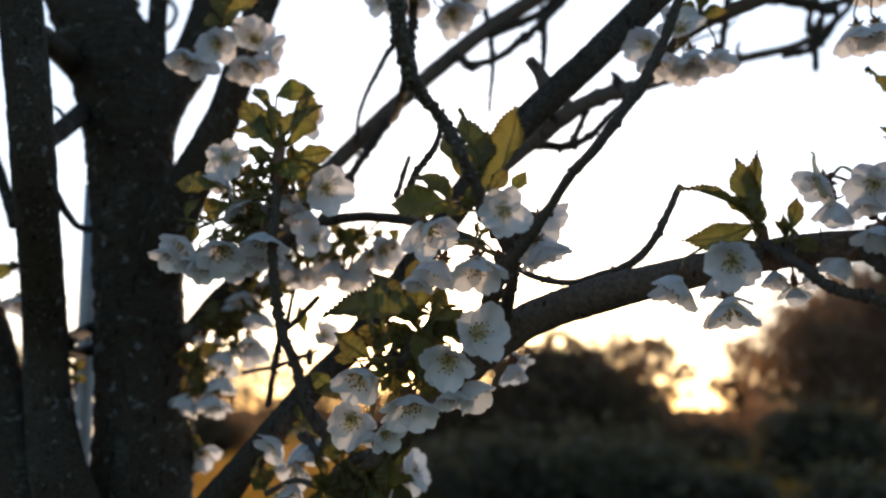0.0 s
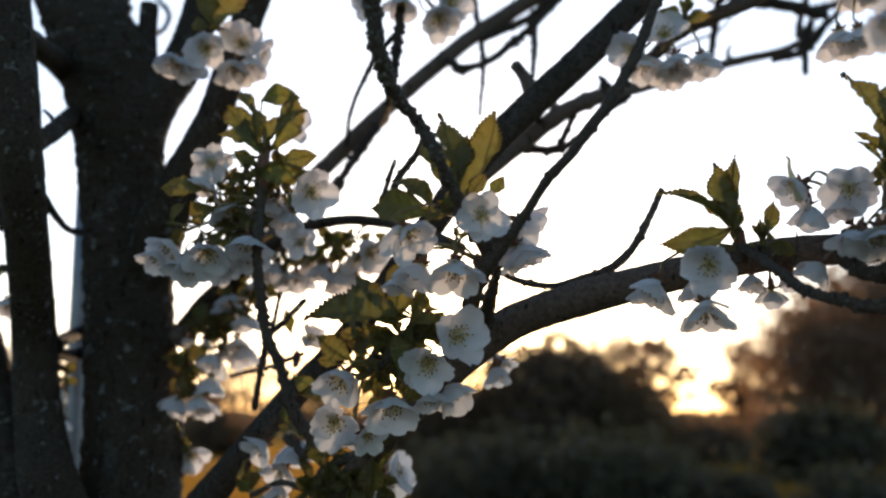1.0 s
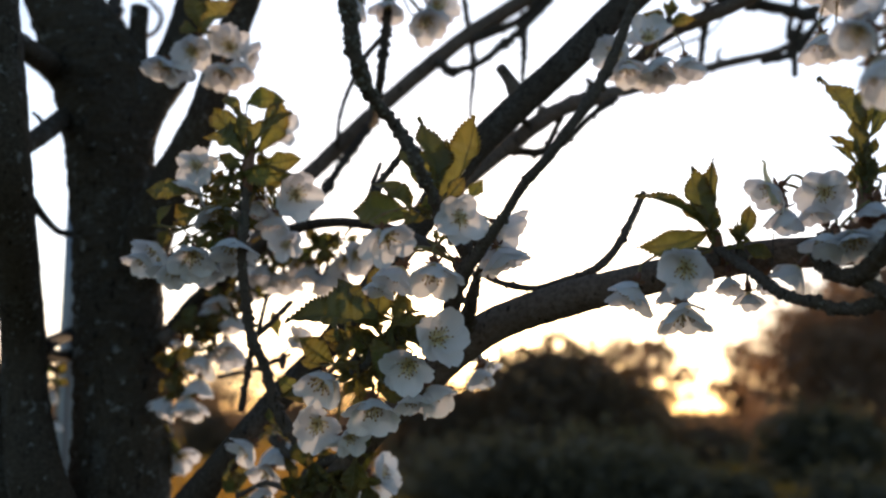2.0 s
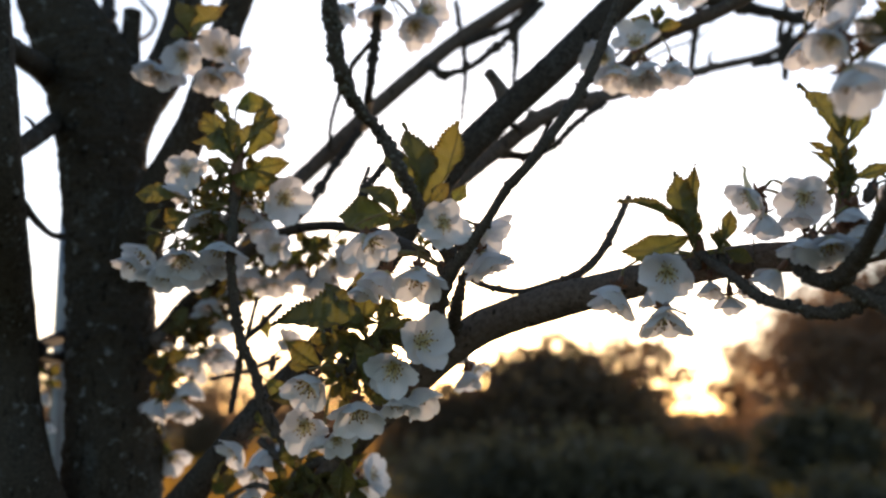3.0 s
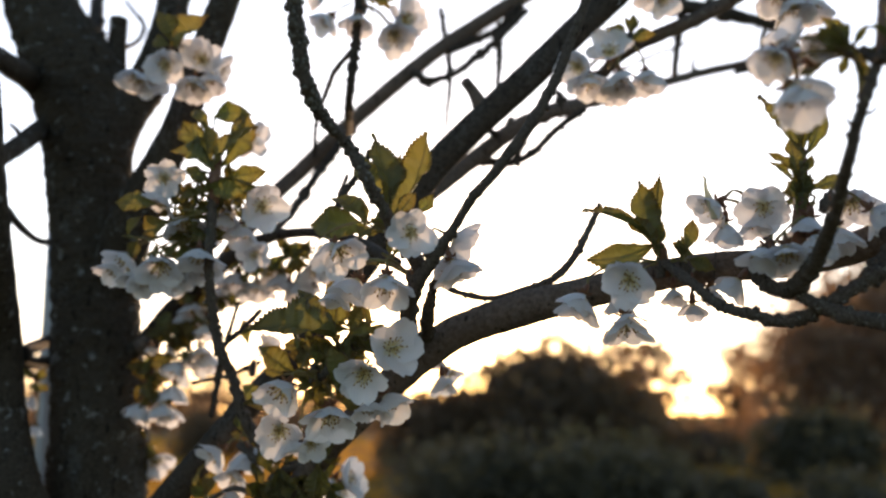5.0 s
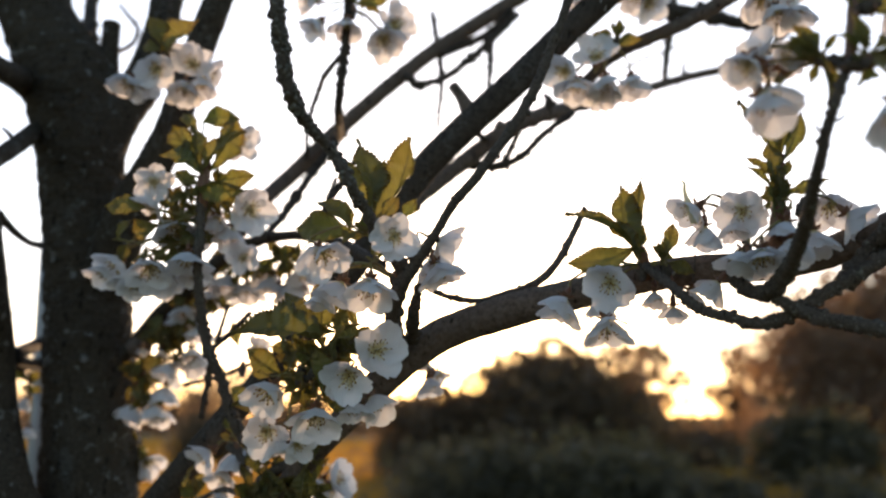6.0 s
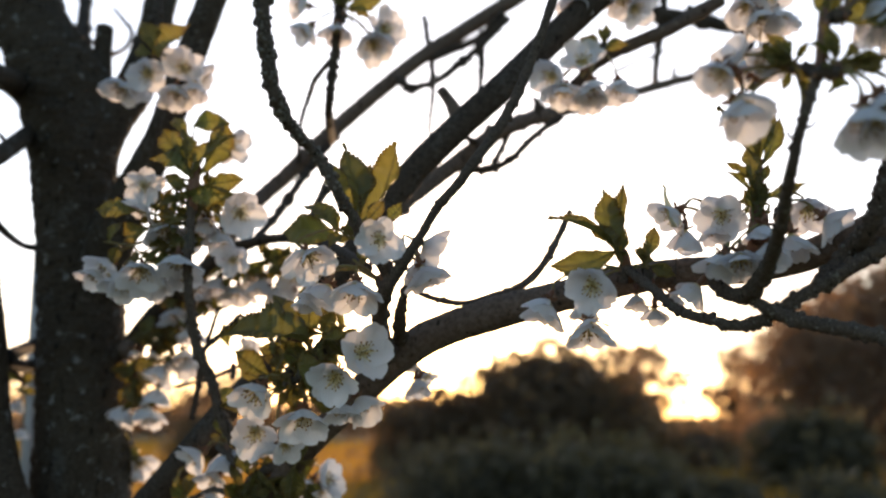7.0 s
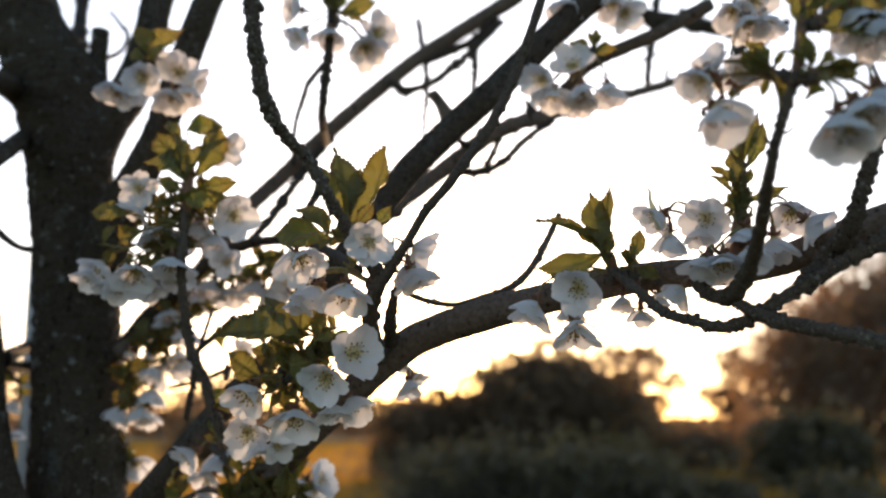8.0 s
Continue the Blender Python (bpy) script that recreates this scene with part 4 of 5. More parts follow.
# thin wood far behind the upper branch
for row in (
    [((0.418, 1.350, 2.242), 0.008), ((0.475, 1.360, 2.222), 0.008), ((0.541, 1.380, 2.221), 0.007), ((0.639, 1.400, 2.209), 0.0055), ((0.698, 1.420, 2.205), 0.004)],
    [((0.520, 1.420, 2.307), 0.004), ((0.505, 1.420, 2.216), 0.004), ((0.498, 1.440, 2.146), 0.0035), ((0.511, 1.500, 2.148), 0.0035)],
    [((0.437, 1.600, 2.202), 0.0018), ((0.509, 1.600, 2.237), 0.0018), ((0.563, 1.600, 2.258), 0.0015), ((0.600, 1.600, 2.299), 0.001)],
    [((0.608, 1.450, 2.133), 0.003), ((0.663, 1.450, 2.150), 0.004), ((0.697, 1.450, 2.185), 0.004), ((0.715, 1.450, 2.213), 0.003)],
    [((0.666, 1.450, 2.106), 0.003), ((0.668, 1.450, 2.162), 0.004), ((0.684, 1.450, 2.207), 0.004)],
    [((-0.577, 1.600, 2.350), 0.002), ((-0.519, 1.550, 2.276), 0.0026), ((-0.508, 1.500, 2.217), 0.0026), ((-0.462, 1.300, 2.107), 0.0026)],
    [((-0.592, 1.500, 2.372), 0.0062), ((-0.548, 1.400, 2.226), 0.0065), ((-0.504, 1.300, 2.105), 0.0072), ((-0.473, 1.220, 2.013), 0.008)],
):
    limb("twig", [(q, rad * 1.8) for q, rad in row], MAT_LIMB_DARK, tree, 10, 0.004, 0.12, 120.0, wobble=0.002, knobs=0.02)

# ---- the cherry tree: blossom and leaves ----
# upper spur before the trunk
cluster(tree, (-0.260, 0.955, 1.959), (0, 0, -1), [
    ((-0.267, 0.955, 1.932), 11, -32, 0.0674, 45), ((-0.227, 0.967, 1.947), 3, -4, 0.0680, 45), ((-0.234, 0.970, 1.909), 19, -77, 0.0680, 45),
    ((-0.310, 0.978, 1.921), -42, -62, 0.0680, 45), ((-0.294, 0.987, 1.923), -3, -84, 0.0680, 55), ((-0.204, 0.984, 1.939), 97, -24, 0.0562, 45),
    ((-0.216, 0.983, 1.921), 72, -73, 0.0680, 55)])
leaf(tree, (-0.259, 0.950, 1.958), (-0.271, 0.930, 1.992), 0.62, 20, 30, 0.1)
leaf(tree, (-0.251, 0.940, 1.949), (-0.215, 0.930, 1.991), 0.72, -20, 28, 0.1)
leaf(tree, (-0.259, 0.950, 1.956), (-0.287, 0.960, 1.970), 0.45, -20, 35, 0.1)

# the tall spur at the end of the upright twig
cluster(tree, (-0.165, 0.830, 1.757), (0.05, 0, 1), [
    ((-0.218, 0.832, 1.754), 15, -20, 0.0476, 30), ((-0.230, 0.851, 1.734), -85, -55, 0.0540, 45), ((-0.202, 0.866, 1.708), 8, -65, 0.0677, 55),
    ((-0.164, 0.875, 1.715), -14, -64, 0.0650, 55), ((-0.117, 0.847, 1.727), 20, -18, 0.0680, 45), ((-0.138, 0.911, 1.688), 14, -22, 0.0427, 30),
    ((-0.145, 0.877, 1.704), -11, -63, 0.0547, 55), ((-0.171, 1.020, 1.861), 45, -11, 0.0680, 45), ((-0.187, 0.887, 1.706), 12, -63, 0.0519, 55),
    ((-0.198, 0.898, 1.703), 22, -67, 0.0525, 55), ((-0.171, 0.892, 1.732), 1, -44, 0.0475, 45)])
cluster(tree, (-0.173, 0.860, 1.694), (0, -0.4, -1), [
    ((-0.271, 0.878, 1.671), -53, -56, 0.0648, 45), ((-0.222, 0.850, 1.661), 15, -44, 0.0680, 55), ((-0.180, 0.843, 1.669), 27, -83, 0.0622, 45),
    ((-0.185, 0.885, 1.664), 32, -60, 0.0530, 55), ((-0.259, 0.886, 1.658), -9, -58, 0.0547, 55), ((-0.289, 0.895, 1.665), -32, -58, 0.0554, 55),
    ((-0.245, 0.868, 1.649), 26, -49, 0.0552, 55), ((-0.215, 0.887, 1.655), 4, -55, 0.0530, 55), ((-0.205, 0.894, 1.668), 13, -50, 0.0519, 55)])
limb("spur", [((-0.165, 0.835, 1.726), 0.0042), ((-0.165, 0.830, 1.751), 0.0060), ((-0.163, 0.830, 1.769), 0.0050), ((-0.162, 0.830, 1.787), 0.0025)], MAT_CALYX, tree, 12, 0.002, 0.18, 260.0, 0.15)
leaf(tree, (-0.171, 0.840, 1.822), (-0.129, 0.830, 1.823), 0.46, 20, 30, 0.18, (-0.174, 0.840, 1.802))
leaf(tree, (-0.175, 0.840, 1.808), (-0.196, 0.850, 1.840), 0.40, 20, 40, 0.1, (-0.172, 0.840, 1.787))
leaf(tree, (-0.161, 0.830, 1.765), (-0.133, 0.840, 1.830), 0.42, 60, 40, 0.12, (-0.166, 0.830, 1.757))
leaf(tree, (-0.148, 0.820, 1.751), (-0.107, 0.810, 1.755), 0.45, 30, 30, 0.1, (-0.163, 0.830, 1.751))
leaf(tree, (-0.172, 0.820, 1.774), (-0.184, 0.820, 1.800), 0.42, -20, 40, 0.1, (-0.166, 0.830, 1.757))
leaf(tree, (-0.269, 0.880, 1.703), (-0.257, 0.880, 1.726), 0.6, -20, 25, 0.1, (-0.233, 0.860, 1.694), 0, MAT_LEAF_SHADED)
leaf(tree, (-0.165, 0.820, 1.764), (-0.122, 0.810, 1.806), 0.42, -35, 30, 0.12, (-0.166, 0.830, 1.757))
leaf(tree, (-0.166, 0.820, 1.762), (-0.206, 0.810, 1.780), 0.55, 25, 25, 0.15, (-0.166, 0.830, 1.757))
leaf(tree, (-0.167, 0.825, 1.764), (-0.177, 0.830, 1.819), 0.34, 50, 45, 0.08, (-0.166, 0.830, 1.757))
leaf(tree, (-0.171, 0.840, 1.768), (-0.213, 0.860, 1.830), 0.36, 10, 35, 0.1, (-0.166, 0.830, 1.757))
leaf(tree, (-0.170, 0.830, 1.751), (-0.193, 0.820, 1.764), 0.5, 0, 30, 0.1, (-0.166, 0.830, 1.757))
leaf(tree, (-0.172, 0.830, 1.742), (-0.117, 0.810, 1.738), 0.36, 40, 30, 0.12, (-0.166, 0.830, 1.757))
leaf(tree, (-0.227, 0.840, 1.728), (-0.267, 0.830, 1.730), 0.52, 10, 20, 0.1, (-0.174, 0.840, 1.719))
leaf(tree, (-0.212, 0.840, 1.710), (-0.245, 0.850, 1.705), 0.6, -30, 25, 0.1, (-0.174, 0.840, 1.719))
leaf(tree, (-0.189, 0.830, 1.781), (-0.177, 0.820, 1.795), 0.5, 20, 35, 0.1, (-0.168, 0.830, 1.765))
for c in ((-0.168, 0.835, 1.750), (-0.179, 0.840, 1.739), (-0.192, 0.850, 1.730), (-0.155, 0.850, 1.742), (-0.207, 0.870, 1.694)):
    tuft(tree, c, 5, 0.024, 1.0, (0, 0, -0.3))
tuft(tree, (-0.176, 0.860, 1.700), 5, 0.024, 1.0)
for c in ((-0.212, 0.870, 1.753), (-0.196, 0.870, 1.741), (-0.206, 0.880, 1.726), (-0.191, 0.880, 1.713), (-0.218, 0.890, 1.707), (-0.198, 0.880, 1.695), (-0.220, 0.880, 1.735), (-0.184, 0.860, 1.751), (-0.146, 0.860, 1.751), (-0.150, 0.870, 1.736)):
    tuft(tree, c, 4, 0.022, 1.0, (0, 0, -0.2))
for c in ((-0.121, 1.040, 1.710), (-0.092, 1.030, 1.715), (-0.140, 1.050, 1.703), (-0.064, 1.020, 1.709), (-0.159, 1.060, 1.707)):
    tuft(tree, c, 4, 0.030, 1.0, (0, 0, -0.4))

# inner tufts in the darkened leaf colour, as if shaded
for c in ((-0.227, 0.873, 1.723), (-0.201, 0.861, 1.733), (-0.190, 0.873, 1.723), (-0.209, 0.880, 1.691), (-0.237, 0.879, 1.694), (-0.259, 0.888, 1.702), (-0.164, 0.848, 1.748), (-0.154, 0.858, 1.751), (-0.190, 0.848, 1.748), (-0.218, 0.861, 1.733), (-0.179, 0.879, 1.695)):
    tuft(tree, c, 2, 0.026, 1.0, (0, 0, -0.2), MAT_LEAF_SHADED)
# blossom hanging behind, towards the limb
for at, rows in (
    ((-0.190, 1.080, 1.711), [((-0.200, 1.080, 1.683), -20, -74, 0.060, 55), ((-0.173, 1.090, 1.674), 10, -64, 0.060, 55), ((-0.150, 1.080, 1.695), 40, -54, 0.064, 55)]),
    ((-0.115, 1.050, 1.716), [((-0.137, 1.060, 1.679), 0, -79, 0.060, 55), ((-0.112, 1.060, 1.670), 20, -69, 0.064, 55), ((-0.086, 1.040, 1.689), 40, -49, 0.058, 45), ((-0.103, 1.080, 1.681), -30, -74, 0.060, 55), ((-0.068, 1.000, 1.692), 30, -24, 0.053, 45)]),
    ((-0.253, 1.110, 1.672), [((-0.259, 1.110, 1.649), -20, -74, 0.059, 55), ((-0.240, 1.120, 1.622), 20, -84, 0.059, 55), ((-0.227, 1.110, 1.666), 20, -54, 0.059, 55), ((-0.273, 1.130, 1.641), -30, -84, 0.052, 55)]),
    ((-0.290, 1.150, 1.632), [((-0.287, 1.140, 1.571), -30, -54, 0.060, 55), ((-0.259, 1.150, 1.593), 30, -74, 0.059, 55), ((-0.292, 1.150, 1.541), 0, -69, 0.064, 55), ((-0.251, 1.160, 1.584), 40, -64, 0.059, 55)]),
    ((-0.324, 1.150, 1.572), [((-0.338, 1.150, 1.517), -40, -64, 0.064, 55), ((-0.306, 1.150, 1.519), 20, -69, 0.060, 55), ((-0.301, 1.170, 1.513), 40, -64, 0.052, 55)]),
    ((-0.345, 1.200, 1.475), [((-0.327, 1.210, 1.448), 35, -39, 0.056, 45), ((-0.341, 1.220, 1.437), -20, -74, 0.052, 55)]),
):
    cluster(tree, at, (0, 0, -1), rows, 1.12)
    # tufts at the back take the leaf colour with shade painted in
    tuft(tree, at, 7, 0.030, 1.0, (0, 0, -0.8), MAT_LEAF_SHADED)
for row in (
    ((-0.293, 1.140, 1.661), (-0.299, 1.130, 1.607), 0.4, 20), ((-0.285, 1.140, 1.646), (-0.272, 1.140, 1.601), 0.35, -30), ((-0.326, 1.150, 1.594), (-0.329, 1.140, 1.564), 0.5, 10),
    ((-0.136, 1.050, 1.719), (-0.093, 1.040, 1.723), 0.5, 30), ((-0.129, 1.050, 1.716), (-0.155, 1.040, 1.696), 0.5, -30), ((-0.160, 1.000, 1.595), (-0.169, 1.000, 1.628), 0.4, 0),
):
    leaf(tree, row[0], row[1], row[2], row[3], 30, 0.1)
for c in ((-0.299, 1.150, 1.620), (-0.290, 1.150, 1.594), (-0.323, 1.150, 1.561), (-0.317, 1.160, 1.539), (-0.254, 1.120, 1.640), (-0.329, 1.150, 1.583)):
    tuft(tree, c, 4, 0.034, 0.8, (0, 0, -0.9), MAT_LEAF_SHADED)
for c in ((-0.299, 1.140, 1.623), (-0.290, 1.150, 1.620), (-0.274, 1.150, 1.609), (-0.274, 1.130, 1.630), (-0.243, 1.120, 1.647), (-0.222, 1.100, 1.670), (-0.172, 1.080, 1.703)):
    tuft(tree, c, 4, 0.030, 1.0, (0, 0, -0.9), MAT_LEAF_SHADED)
# unopened buds on hanging stalks
for at, place in (((-0.314, 1.140, 1.631), (-0.320, 1.130, 1.600)), ((-0.290, 1.150, 1.632), (-0.298, 1.140, 1.599)), ((-0.290, 1.150, 1.632), (-0.277, 1.150, 1.585)), ((-0.253, 1.110, 1.672), (-0.246, 1.110, 1.638)), ((-0.324, 1.150, 1.572), (-0.331, 1.150, 1.548)), ((-0.324, 1.150, 1.572), (-0.316, 1.150, 1.535)), ((-0.190, 1.080, 1.711), (-0.186, 1.080, 1.673)), ((-0.190, 1.080, 1.711), (-0.213, 1.090, 1.677)), ((-0.115, 1.050, 1.716), (-0.124, 1.050, 1.673)), ((-0.115, 1.050, 1.716), (-0.094, 1.060, 1.671))):
    blossom(tree, at, place, RND.uniform(-40, 40), -70, 0.024, 55)
spur(tree, (-0.327, 1.150, 1.602), (0.3, 0, -1))
limb("twig", [((-0.310, 1.140, 1.646), 0.004), ((-0.314, 1.145, 1.609), 0.003), ((-0.324, 1.150, 1.572), 0.003)], MAT_TWIG, tree, 8, 0.004, 0.15)
limb("twig", [((-0.270, 1.120, 1.673), 0.004), ((-0.285, 1.140, 1.653), 0.003), ((-0.290, 1.150, 1.632), 0.003)], MAT_TWIG, tree, 8, 0.004, 0.15)
limb("twig", [((-0.356, 1.190, 1.506), 0.005), ((-0.352, 1.200, 1.491), 0.004), ((-0.345, 1.200, 1.475), 0.003)], MAT_TWIG, tree, 8, 0.004, 0.15)
cluster(tree, (-0.154, 1.000, 1.572), (0, 0, 1), [((-0.136, 1.000, 1.594), 40, 26, 0.043, 45)])

# middle spur at the meeting of the twigs
cluster(tree, (0.030, 0.660, 1.664), (0, 0, 1), [
    ((0.046, 0.638, 1.653), -4, -19, 0.0475, 30), ((-0.009, 0.638, 1.636), 41, -42, 0.0574, 45)])
cluster(tree, (0.044, 0.680, 1.626), (-0.5, 0, 0.6), [
    ((0.026, 0.651, 1.610), -2, -65, 0.0618, 45), ((-0.004, 0.681, 1.613), -45, -63, 0.0551, 55), ((-0.020, 0.702, 1.609), -68, -69, 0.0427, 55)])
cluster(tree, (0.064, 0.680, 1.640), (0.5, 0, -0.5), [
    ((0.091, 0.712, 1.662), 111, -17, 0.0597, 45), ((0.085, 0.707, 1.634), 78, -63, 0.0600, 45), ((0.079, 0.721, 1.641), 24, -69, 0.0559, 55)])
leaf(tree, (0.029, 0.650, 1.669), (0.055, 0.645, 1.743), 0.38, -32, 35, -0.08, (0.030, 0.660, 1.664))
leaf(tree, (0.028, 0.650, 1.672), (0.017, 0.650, 1.743), 0.34, 38, 35, 0.08, (0.030, 0.660, 1.664))
leaf(tree, (0.026, 0.655, 1.671), (0.002, 0.660, 1.728), 0.40, 22, 30, 0.05, (0.030, 0.660, 1.664))
leaf(tree, (0.029, 0.660, 1.677), (0.037, 0.660, 1.728), 0.26, 5, 35, 0.05, (0.030, 0.660, 1.664))
leaf(tree, (0.036, 0.640, 1.669), (0.050, 0.635, 1.686), 0.55, 10, 25, 0.08, (0.032, 0.660, 1.664))
leaf(tree, (0.053, 0.645, 1.671), (0.064, 0.640, 1.686), 0.6, -10, 25, 0.08, (0.034, 0.660, 1.663))
leaf(tree, (0.007, 0.680, 1.668), (-0.025, 0.690, 1.699), 0.45, 30, 30, 0.1, (0.028, 0.670, 1.661))
leaf(tree, (0.010, 0.680, 1.665), (-0.047, 0.690, 1.672), 0.42, -20, 28, 0.1, (0.028, 0.670, 1.661))
leaf(tree, (0.007, 0.690, 1.673), (-0.006, 0.700, 1.696), 0.45, 20, 28, 0.1, (0.028, 0.670, 1.661))
leaf(tree, (0.014, 0.660, 1.663), (0.003, 0.650, 1.651), 0.6, 20, 28, 0.1, (0.028, 0.670, 1.661))
tuft(tree, (0.023, 0.665, 1.661), 7, 0.020, 1.0)
tuft(tree, (-0.023, 0.700, 1.673), 5, 0.020, 1.0)
tuft(tree, (0.028, 0.680, 1.640), 4, 0.016, 1.0)

# the big dark leaf and the low middle blossom
leaf(tree, (-0.023, 0.720, 1.577), (-0.097, 0.700, 1.586), 0.60, 30, 42, 0.10, (-0.019, 0.740, 1.570), 0, MAT_LEAF_SHADED, 0.75)
leaf(tree, (-0.024, 0.730, 1.581), (-0.019, 0.730, 1.638), 0.46, 25, 28, 0.06, (-0.019, 0.740, 1.570))
leaf(tree, (-0.034, 0.740, 1.592), (-0.059, 0.750, 1.627), 0.45, 40, 28, 0.06, (-0.019, 0.740, 1.570), 0, MAT_LEAF_SHADED)
leaf(tree, (-0.064, 0.760, 1.550), (-0.093, 0.750, 1.573), 0.55, 20, 30, 0.08, (-0.046, 0.750, 1.547))
leaf(tree, (-0.061, 0.760, 1.547), (-0.046, 0.760, 1.586), 0.40, -30, 35, 0.06, (-0.046, 0.750, 1.547))
leaf(tree, (-0.020, 0.710, 1.535), (-0.022, 0.700, 1.569), 0.55, 30, 35, 0.05, (-0.019, 0.740, 1.532))
leaf(tree, (-0.041, 0.740, 1.556), (-0.040, 0.720, 1.575), 0.45, 0, 35, 0.05, (-0.031, 0.750, 1.547))
leaf(tree, (-0.009, 0.720, 1.583), (0.003, 0.710, 1.605), 0.5, 20, 35, 0.05, (-0.019, 0.740, 1.570))
leaf(tree, (-0.007, 0.720, 1.580), (0.014, 0.710, 1.586), 0.5, -20, 35, 0.05, (-0.019, 0.740, 1.570))
for c in ((-0.053, 0.775, 1.568), (-0.025, 0.770, 1.555), (-0.007, 0.770, 1.566), (-0.017, 0.780, 1.536), (0.003, 0.775, 1.589), (-0.066, 0.775, 1.584)):
    tuft(tree, c, 4, 0.024, 1.0, (0, 0, 0.2))
# tufts behind the big leaf, their shade painted into the leaf colour
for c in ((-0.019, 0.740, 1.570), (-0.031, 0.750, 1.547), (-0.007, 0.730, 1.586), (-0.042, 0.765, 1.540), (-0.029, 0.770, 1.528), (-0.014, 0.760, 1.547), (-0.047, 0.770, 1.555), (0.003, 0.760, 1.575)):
    tuft(tree, c, 5, 0.028, 1.0, (0, 0, 0.2), MAT_LEAF_SHADED)
limb("twig", [((0.040, 0.800, 1.576), 0.006), ((0.008, 0.770, 1.576), 0.005), ((-0.019, 0.745, 1.570), 0.005), ((-0.034, 0.750, 1.547), 0.004), ((-0.046, 0.755, 1.545), 0.003)], MAT_TWIG, tree, 10, 0.003, 0.2, 240.0, 0.2)
cluster(tree, (-0.019, 0.745, 1.561), (0, -0.3, -1), [
    ((0.031, 0.705, 1.568), 27, 7, 0.0621, 45), ((0.004, 0.705, 1.542), -5, -35, 0.0584, 45), ((0.008, 0.746, 1.515), 19, -68, 0.0486, 45),
    ((0.026, 0.755, 1.519), 63, -56, 0.0567, 55)])
cluster(tree, (-0.046, 0.755, 1.545), (-0.2, -0.3, -1), [
    ((-0.072, 0.733, 1.528), -34, -46, 0.0680, 55), ((-0.084, 0.806, 1.495), 6, -22, 0.0621, 45), ((-0.028, 0.737, 1.507), 2, -57, 0.0667, 45),
    ((-0.051, 0.798, 1.484), 39, -34, 0.0451, 45), ((-0.068, 0.818, 1.482), 0, -61, 0.0517, 55), ((-0.044, 0.816, 1.496), 23, -60, 0.0502, 55)])
cluster(tree, (0.054, 0.860, 1.569), (0, 0, -1), [
    ((0.072, 0.898, 1.543), 10, -67, 0.0502, 55), ((0.083, 0.906, 1.556), 55, -34, 0.0331, 45), ((0.067, 0.904, 1.567), -24, -64, 0.0357, 45)])

# leaves among the stalks of the low blossom
leaf(tree, (-0.008, 0.761, 1.568), (-0.020, 0.749, 1.523), 0.50, 25, 30, 0.08, (-0.031, 0.755, 1.552), 0, MAT_LEAF_SHADED)
leaf(tree, (-0.021, 0.760, 1.571), (-0.036, 0.765, 1.548), 0.55, -25, 30, 0.08, (-0.031, 0.755, 1.552), 0, MAT_LEAF_SHADED)
leaf(tree, (-0.036, 0.771, 1.568), (-0.061, 0.772, 1.562), 0.42, 20, 35, 0.10, (-0.031, 0.755, 1.552), 0, MAT_LEAF)
leaf(tree, (-0.042, 0.775, 1.548), (-0.042, 0.771, 1.518), 0.50, 30, 30, 0.10, (-0.031, 0.755, 1.552), 0, MAT_LEAF_SHADED)
leaf(tree, (-0.076, 0.809, 1.530), (-0.118, 0.800, 1.524), 0.40, 15, 35, 0.08, (-0.031, 0.755, 1.552), 0, MAT_LEAF_SHADED)
leaf(tree, (-0.081, 0.805, 1.550), (-0.102, 0.804, 1.554), 0.50, -20, 35, 0.08, (-0.031, 0.755, 1.552), 0, MAT_LEAF)
leaf(tree, (-0.004, 0.747, 1.586), (0.018, 0.751, 1.566), 0.45, 20, 35, 0.08, (-0.031, 0.755, 1.552), 0, MAT_LEAF_SHADED)
leaf(tree, (-0.099, 0.830, 1.525), (-0.128, 0.827, 1.541), 0.45, -20, 30, 0.10, (-0.031, 0.755, 1.552), 0, MAT_LEAF)

# the bottom spurs
limb("twig", [((-0.120, 0.920, 1.478), 0.006), ((-0.131, 0.940, 1.463), 0.005), ((-0.155, 0.950, 1.481), 0.004)], MAT_TWIG, tree, 8, 0.003, 0.2)
cluster(tree, (-0.145, 0.950, 1.479), (-0.3, 0, 0.5), [
    ((-0.183, 0.955, 1.467), -45, -39, 0.058, 45), ((-0.148, 0.950, 1.460), 0, -74, 0.066, 55), ((-0.159, 0.955, 1.442), -20, -44, 0.056, 45), ((-0.137, 0.960, 1.465), 30, -64, 0.060, 55), ((-0.163, 0.960, 1.417), -10, -54, 0.066, 55)])
cluster(tree, (-0.074, 0.930, 1.455), (0.3, 0, -1), [
    ((-0.032, 0.984, 1.443), 67, 25, 0.0646, 45), ((-0.043, 0.988, 1.424), 43, -31, 0.0586, 45), ((-0.059, 0.986, 1.431), -37, -46, 0.0635, 55),
    ((-0.070, 0.992, 1.403), -6, -54, 0.0672, 55)])
tuft(tree, (-0.149, 0.950, 1.490), 6, 0.024, 1.0)
for c in ((-0.105, 0.900, 1.448), (-0.082, 0.900, 1.442), (-0.122, 0.920, 1.430), (-0.095, 0.910, 1.464), (-0.072, 0.910, 1.447), (-0.051, 0.850, 1.467), (-0.075, 0.880, 1.438), (-0.048, 0.900, 1.442)):
    tuft(tree, c, 6, 0.036, 1.0, (0, -0.2, -0.3), MAT_LEAF_SHADED)
